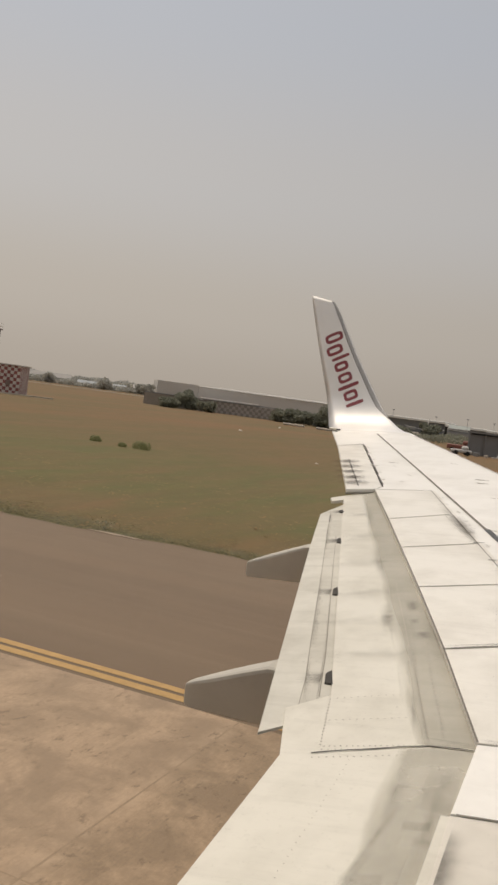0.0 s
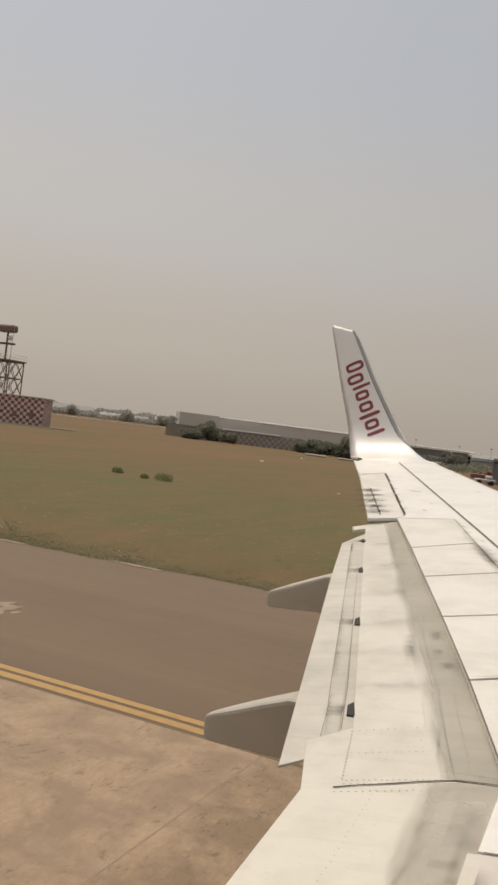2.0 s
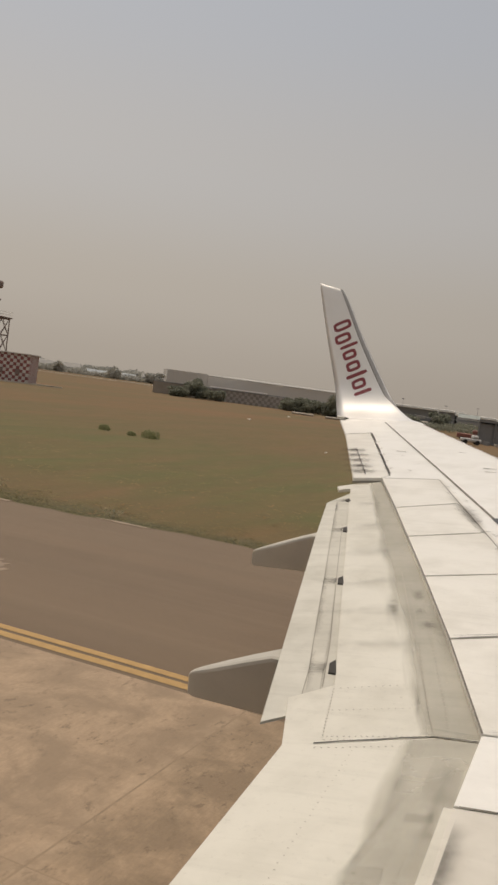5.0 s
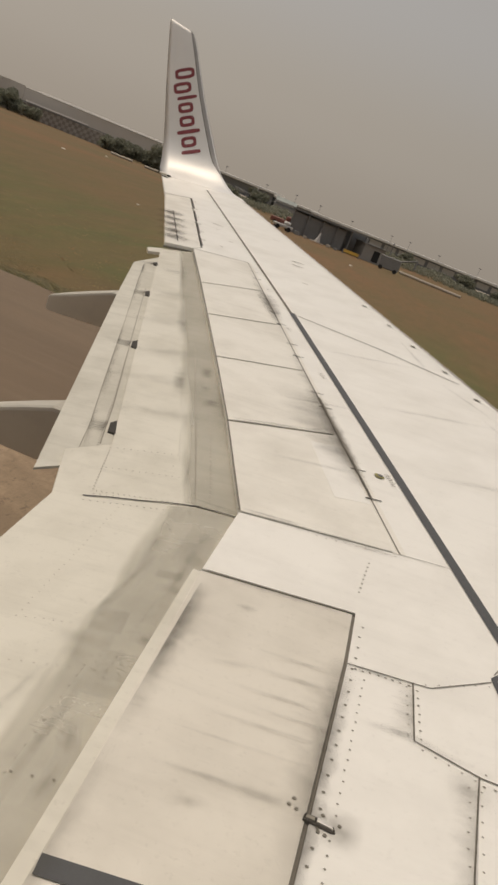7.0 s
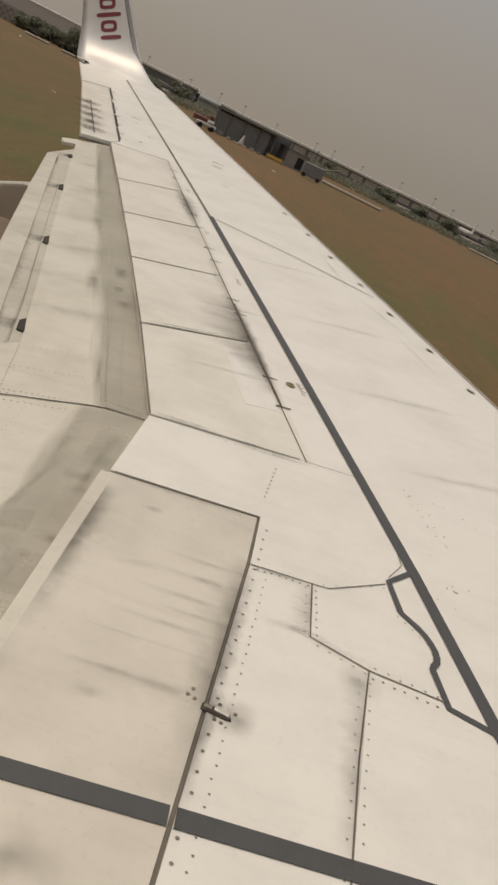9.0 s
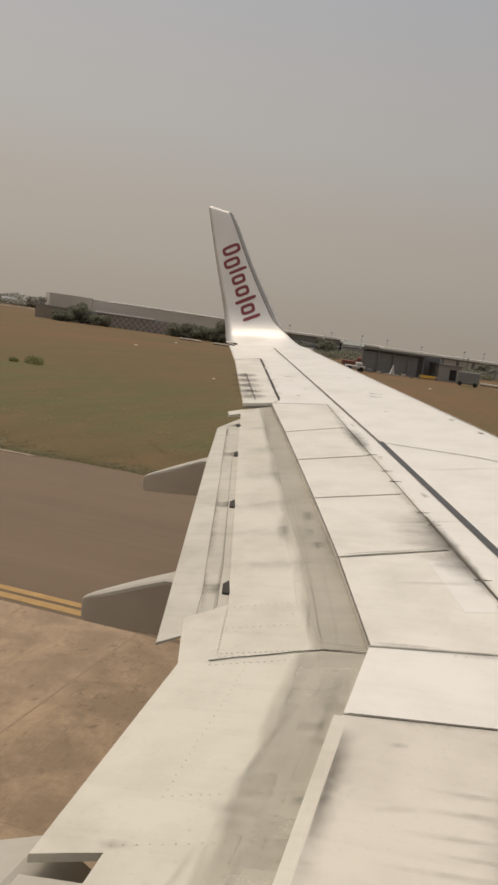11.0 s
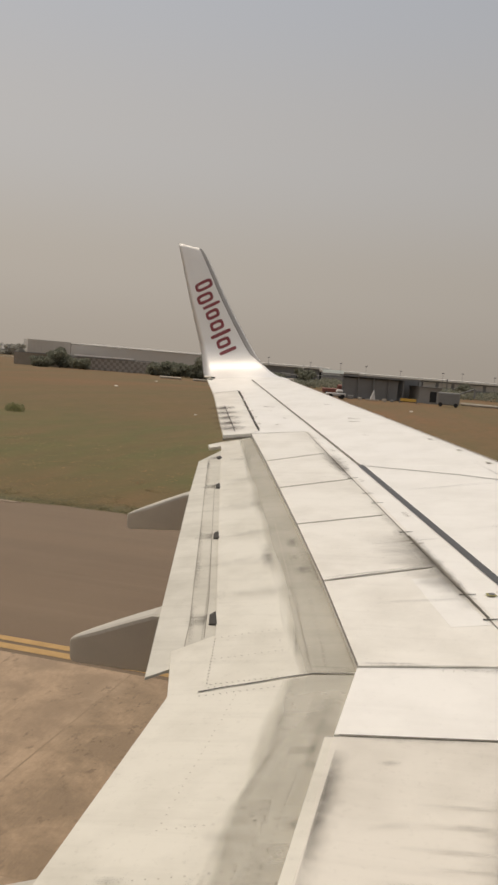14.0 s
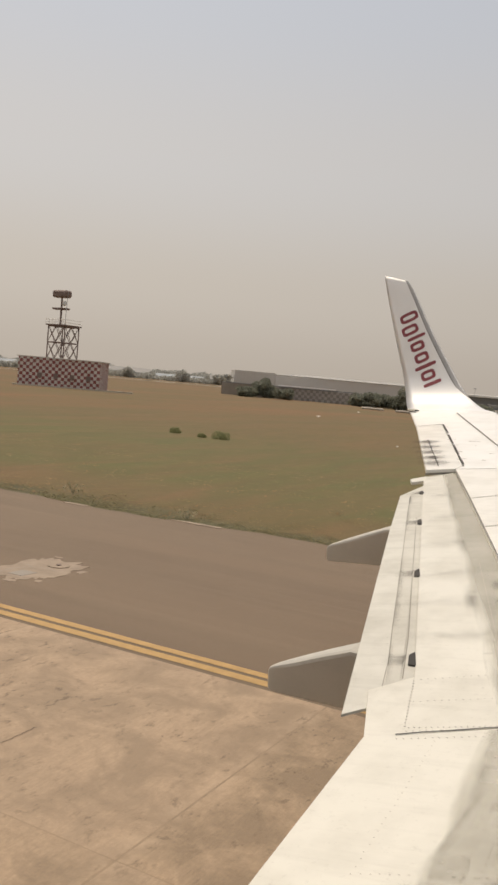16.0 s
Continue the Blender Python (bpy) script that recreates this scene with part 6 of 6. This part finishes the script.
for zr in (0.7, 1.25):
    part("rail", add_bar(bmesh.new(), (t0.x - W - 0.4, t0.y - 0.4, Z1 + zr), (t0.x + 0.4, t0.y - 0.4, Z1 + zr), 0.05, 4), HANGAR_WALL, lattice)
    part("rail", add_bar(bmesh.new(), (t0.x + 0.4, t0.y - 0.4, Z1 + zr), (t0.x + 0.4, t0.y + W + 0.4, Z1 + zr), 0.05, 4), HANGAR_WALL, lattice)
for k in range(7):
    x = t0.x + 0.4 - (W + 0.8) * k / 6
    part("rail_post", add_bar(bmesh.new(), (x, t0.y - 0.4, Z1 + 0.2), (x, t0.y - 0.4, Z1 + 1.25), 0.045, 4), HANGAR_WALL, lattice)
part("whip_antenna", add_bar(bmesh.new(), (t0.x - 0.1, t0.y, Z1 + 0.2), (t0.x + 0.3, t0.y, Z1 + 7.2), 0.06, 5, 0.03), HANGAR_ROOF, lattice, "tall thin whip antenna")
part("mast", add_bar(bmesh.new(), (t0.x - W / 2 - 1, t0.y + W / 2, Z1 + 0.2), (t0.x - W / 2 - 1, t0.y + W / 2, Z1 + 6.0), 0.2, 8), RUST, lattice)
part("radar_arm", add_box(bmesh.new(), (t0.x - W / 2 - 3.0, t0.y + 1.5, Z1 + 3.4), (t0.x - W / 2 + 0.8, t0.y + 2.9, Z1 + 3.8), 0.1), RUST, lattice)
part("radar_head", add_box(bmesh.new(), (t0.x - W / 2 - 3.0, t0.y + 1.2, Z1 + 5.9), (t0.x - W / 2 + 0.9, t0.y + 3.2, Z1 + 7.4), 0.3), RUST, lattice, "dark drum-like radar head")
part("dish", add_bar(bmesh.new(), (t0.x - W / 2 + 0.6, t0.y + 1.2, Z1 + 4.6), (t0.x - W / 2 + 0.9, t0.y + 1.0, Z1 + 4.7), 0.5, 12), HANGAR_WALL, lattice)
p, q = polar(TA - 2.2, TD - 3), polar(TA + 5.5, TD - 2)
tagged(part("pavement", wall_block(p, q, 1.2, 0.28, -0.04), KERB), "pale concrete edging before the checked building", "pavement", kind="structure")

# ---- patch with a drain cover in the taxiway ----
PATCH = plain("broken_patch_concrete", (0.37, 0.29, 0.215), 0.95, var=0.3, scale=3.0)
cx, cy = -11.40, 12.95
patch = thing("road_patch", (cx, cy, 0), "broken pale concrete patch with a drain cover in asphalt", "patch")


def ragged(x, y, w, h, n, rough):
    ring = []
    for j in range(n):
        a = 2 * math.pi * j / n
        ca, sa = math.cos(a), math.sin(a)
        k = 1 + rough * random.uniform(-1, 1)
        ring.append((x + w * k * math.copysign(abs(ca) ** 0.7, ca), y + h * k * math.copysign(abs(sa) ** 0.7, sa)))
    return ring


part("concrete_sheet", slab(ragged(cx, cy, 0.64, 0.95, 56, 0.16), lambda x, y: 0.005, 0.03, 0.001), PATCH, patch)
for dx, dy, w, h in ((0.78, 0.35, 0.09, 0.12), (-0.80, -0.5, 0.08, 0.16), (0.70, -0.75, 0.08, 0.10), (-0.4, 1.08, 0.12, 0.08), (0.25, -1.10, 0.14, 0.08)):
    part("concrete_piece", slab(ragged(cx + dx, cy + dy, w, h, 6, 0.45), lambda x, y: 0.005, 0.02, 0.001), PATCH, patch)
part("cover", add_bar(bmesh.new(), (cx + 0.12, cy + 0.45, 0.0), (cx + 0.12, cy + 0.45, 0.022), 0.22, 20), PATCH, patch, "round pale drain cover")
part("cover_knob", add_bar(bmesh.new(), (cx + 0.12, cy + 0.45, 0.02), (cx + 0.12, cy + 0.45, 0.045), 0.05, 10), RUST, patch)
part("hatch", slab([(cx - 0.10, cy - 0.34), (cx + 0.24, cy - 0.30), (cx + 0.22, cy - 0.72), (cx - 0.12, cy - 0.74)], lambda x, y: 0.012, 0.02, 0.003), BRICKISH, patch, "dark square hatch plate")
for pts in ([(cx - 0.5, cy + 0.1), (cx - 0.2, cy + 0.02), (cx + 0.1, cy + 0.12), (cx + 0.5, cy + 0.05)], [(cx - 0.2, cy + 0.02), (cx - 0.35, cy - 0.4), (cx - 0.3, cy - 0.8)]):
    part("crack", strip(bmesh.new(), pts, 0.018, lambda x, y: 0.005, 0.002), BRICKISH, patch)

# pale broken crust along the ragged edge of the asphalt
for x, w in ((-7.6, 0.55), (-12.2, 0.8), (-16.4, 0.45), (-21.5, 0.9), (-27.0, 0.6), (-33.0, 0.8)):
    w_off = 0.55 * noise.noise((x * 0.16, 3.1, 0)) + 0.22 * noise.noise((x * 0.7, 9.1, 0)) + 0.08 * noise.noise((x * 3.1, 1.1, 0))
    part("broken_crust", slab(ragged(x, EDGE_Y + w_off - 0.10, w, 0.10, 16, 0.3), lambda a, b: 0.012, 0.02, 0.002), PATCH, road, "pale broken crust")

# ---- weeds and grass ----
PALE_SPRIGS = leaf_material("pale_dry_sprigs", (0.30, 0.28, 0.17), (0.52, 0.48, 0.36))
EDGE_BLADES = leaf_material("dull_green_blades", (0.225, 0.208, 0.098), (0.290, 0.245, 0.128))
def weed(at, h, label):
    t = thing("weed", at, label, "plant", "weeds at the taxiway edge")
    bm = bmesh.new()
    for _ in range(7):
        a = random.uniform(0, 6.28)
        add_bar(bm, at, Vector(at) + Vector((math.cos(a) * h * 0.45, math.sin(a) * h * 0.45, h * random.uniform(0.6, 1.0))), 0.008, 4, 0.004)
    part("stems", bm, PALE_SPRIGS, t)
    bm = bmesh.new()
    leaf_cloud(bm, Vector(at) + Vector((0, 0, h * 0.5)), (h * 1.0, h * 0.8, h * 0.5), 46, 0.035)
    part("leaves", bm, PALE_SPRIGS, t)


for x, y, h in ((-13.0, 20.9, 0.34), (-17.9, 21.7, 0.40), (-6.1, 21.2, 0.32), (-24.5, 21.1, 0.38)):
    weed((x, y, -0.03), h, "pale flowering weed at the ragged taxiway edge")

bm = bmesh.new()
for k in range(13000):
    x = random.uniform(-46, 9)
    w = 0.55 * noise.noise((x * 0.16, 3.1, 0)) + 0.22 * noise.noise((x * 0.7, 9.1, 0)) + 0.08 * noise.noise((x * 3.1, 1.1, 0))
    away = abs(random.gauss(0, 1)) ** 1.3
    y = EDGE_Y + w - 0.08 + away * 0.7
    if noise.noise((x * 0.5, y * 0.5, 0)) + random.uniform(-0.4, 0.4) < -0.05:
        continue
    h = random.uniform(0.02, 0.06) * (0.6 + 0.6 * max(0, 0.6 + noise.noise((x * 0.4, 5.5, 0))))
    for _ in range(3):
        a = random.uniform(0, 6.28)
        dx, dy = math.cos(a), math.sin(a)
        wd = random.uniform(0.012, 0.03)
        bx, by = x + random.uniform(-0.1, 0.1), y + random.uniform(-0.08, 0.08)
        v = [bm.verts.new(c) for c in ((bx - dy * wd, by + dx * wd, -0.03), (bx + dy * wd, by - dx * wd, -0.03), (bx + dx * 0.09, by + dy * 0.09, h * 0.6 - 0.03))]
        bm.faces.new(v)
tagged(part("grass_tufts", bm, EDGE_BLADES), "low dull green grass fringe along the taxiway", "grass", kind="stuff")

# rough tussocks over the near part of the field
def tussocks(count, x0, x1, y0, y1, material, label, seed, keep):
    bm = bmesh.new()
    for _ in range(count):
        x = random.uniform(x0, x1)
        y = y0 + (y1 - y0) * random.random() ** 1.6
        if noise.noise((x * 0.16 + seed, y * 0.30, seed)) + 0.6 * noise.noise((x * 0.7, y * 0.9, seed)) < keep:
            continue
        s = random.uniform(0.6, 1.3)
        for _ in range(4):
            a = random.uniform(0, 6.28)
            dx, dy = math.cos(a), math.sin(a)
            wd, h, r = 0.06 * s, 0.016 * s * random.uniform(0.4, 1.2), 0.17 * s
            bx, by = x + random.uniform(-0.16, 0.16), y + random.uniform(-0.16, 0.16)
            v = [bm.verts.new(c) for c in ((bx - dy * wd, by + dx * wd, -0.04), (bx + dy * wd, by - dx * wd, -0.04), (bx + dx * r, by + dy * r, h - 0.03))]
            bm.faces.new(v)
    return tagged(part("grass_tussocks", bm, material), label, "grass", kind="stuff")


GREEN_TUFT = leaf_material("olive_tussock", (0.215, 0.178, 0.076), (0.275, 0.212, 0.098))
STRAW_TUFT = leaf_material("straw_tussock", (0.265, 0.172, 0.080), (0.350, 0.245, 0.128))
tussocks(3600, -52, 14, 20.9, 44, GREEN_TUFT, "rough olive grass tussocks on the airfield", 2.0, 0.02)
tussocks(3600, -52, 14, 20.7, 38, STRAW_TUFT, "dry straw-coloured grass tussocks on the airfield", 11.0, 0.10)
# low green clumps standing in the dry grass
CLUMP = leaf_material("dull_green_clump", (0.245, 0.262, 0.125), (0.310, 0.312, 0.155))
for x, y, r in ((-30.2, 52.0, 0.62), (-31.5, 51.6, 0.30), (-34.6, 52.9, 0.42)):
    bm = bmesh.new()
    leaf_cloud(bm, (x, y, 0.24 * r), (r * 1.15, r, 0.66 * r), int(1300 * r), 0.045)
    tagged(part("bush", bm, CLUMP), "low dull green clump in the dry grass", "bush", "clumps in the field")

# scraps of pale litter on the grass
PAPER = plain("pale_paper", (0.66, 0.63, 0.57), 0.8, var=0.1)
for x, y, r in ((-52.0, 118.0, 0.34), (-22.0, 66.0, 0.16), (-41.0, 150.0, 0.30), (-9.0, 120.0, 0.26), (-66.0, 170.0, 0.36)):
    bm = bmesh.new()
    vs = [bm.verts.new((x + r * random.uniform(0.6, 1.3) * math.cos(q), y + r * random.uniform(0.6, 1.2) * math.sin(q), -0.02 + r * random.uniform(0.0, 0.5))) for q in [j * 1.047 for j in range(6)]]
    top = bm.verts.new((x, y, r * 0.55))
    for i in range(6):
        bm.faces.new((vs[i], vs[(i + 1) % 6], top))
    tagged(part("litter", bm, PAPER), "crumpled pale scrap lying on the dry grass", "litter", "litter on the field")

# ---- concrete slabs ----
CRACK = plain("dirt_filled_crack", (0.13, 0.095, 0.07), 0.95)
me_slab = None
SX, SY, GAP = 5.0, 4.38, 0.011
for iy in range(4):
    for ix in range(-9, 4):
        x0, y1 = -3.9 + ix * SX, LINE_Y - iy * SY
        if me_slab is None:
            bm = bmesh.new()
            add_box(bm, (GAP, -SY + GAP, -0.05), (SX - GAP, 0, 0.006), 0.002)
            me_slab = bpy.data.meshes.new("slab")
            bm.to_mesh(me_slab)
            bm.free()
            me_slab.materials.append(CONCRETE)
        ob = new("slab", me_slab)
        ob.location = (x0, y1, 0)
        ob.parent = apron
# cracks that wander along the joints
for k, (x, y0, y1) in enumerate(((-8.9, 9.6, 5.95), (-6.2, 7.2, 6.0))):
    pts = [(x + 0.02 * noise.noise((y0 + (y1 - y0) * i / 40 * 2.1, k * 7.0, 0)) + 0.012 * random.uniform(-1, 1), y0 + (y1 - y0) * i / 40) for i in range(41)]
    part("crack", strip(bmesh.new(), pts, 0.010, lambda a, b: 0.010, 0.002, 0.006), CRACK, apron)
# the rest of the apron, too far to one side to tell its slabs apart
tagged(part("outer_slabs", sheet(-160, -48.9, -60, LINE_Y, 0.009), CONCRETE, apron), kind="stuff")
tagged(part("outer_slabs", sheet(16.1, 160, -60, LINE_Y, 0.009), CONCRETE, apron), kind="stuff")
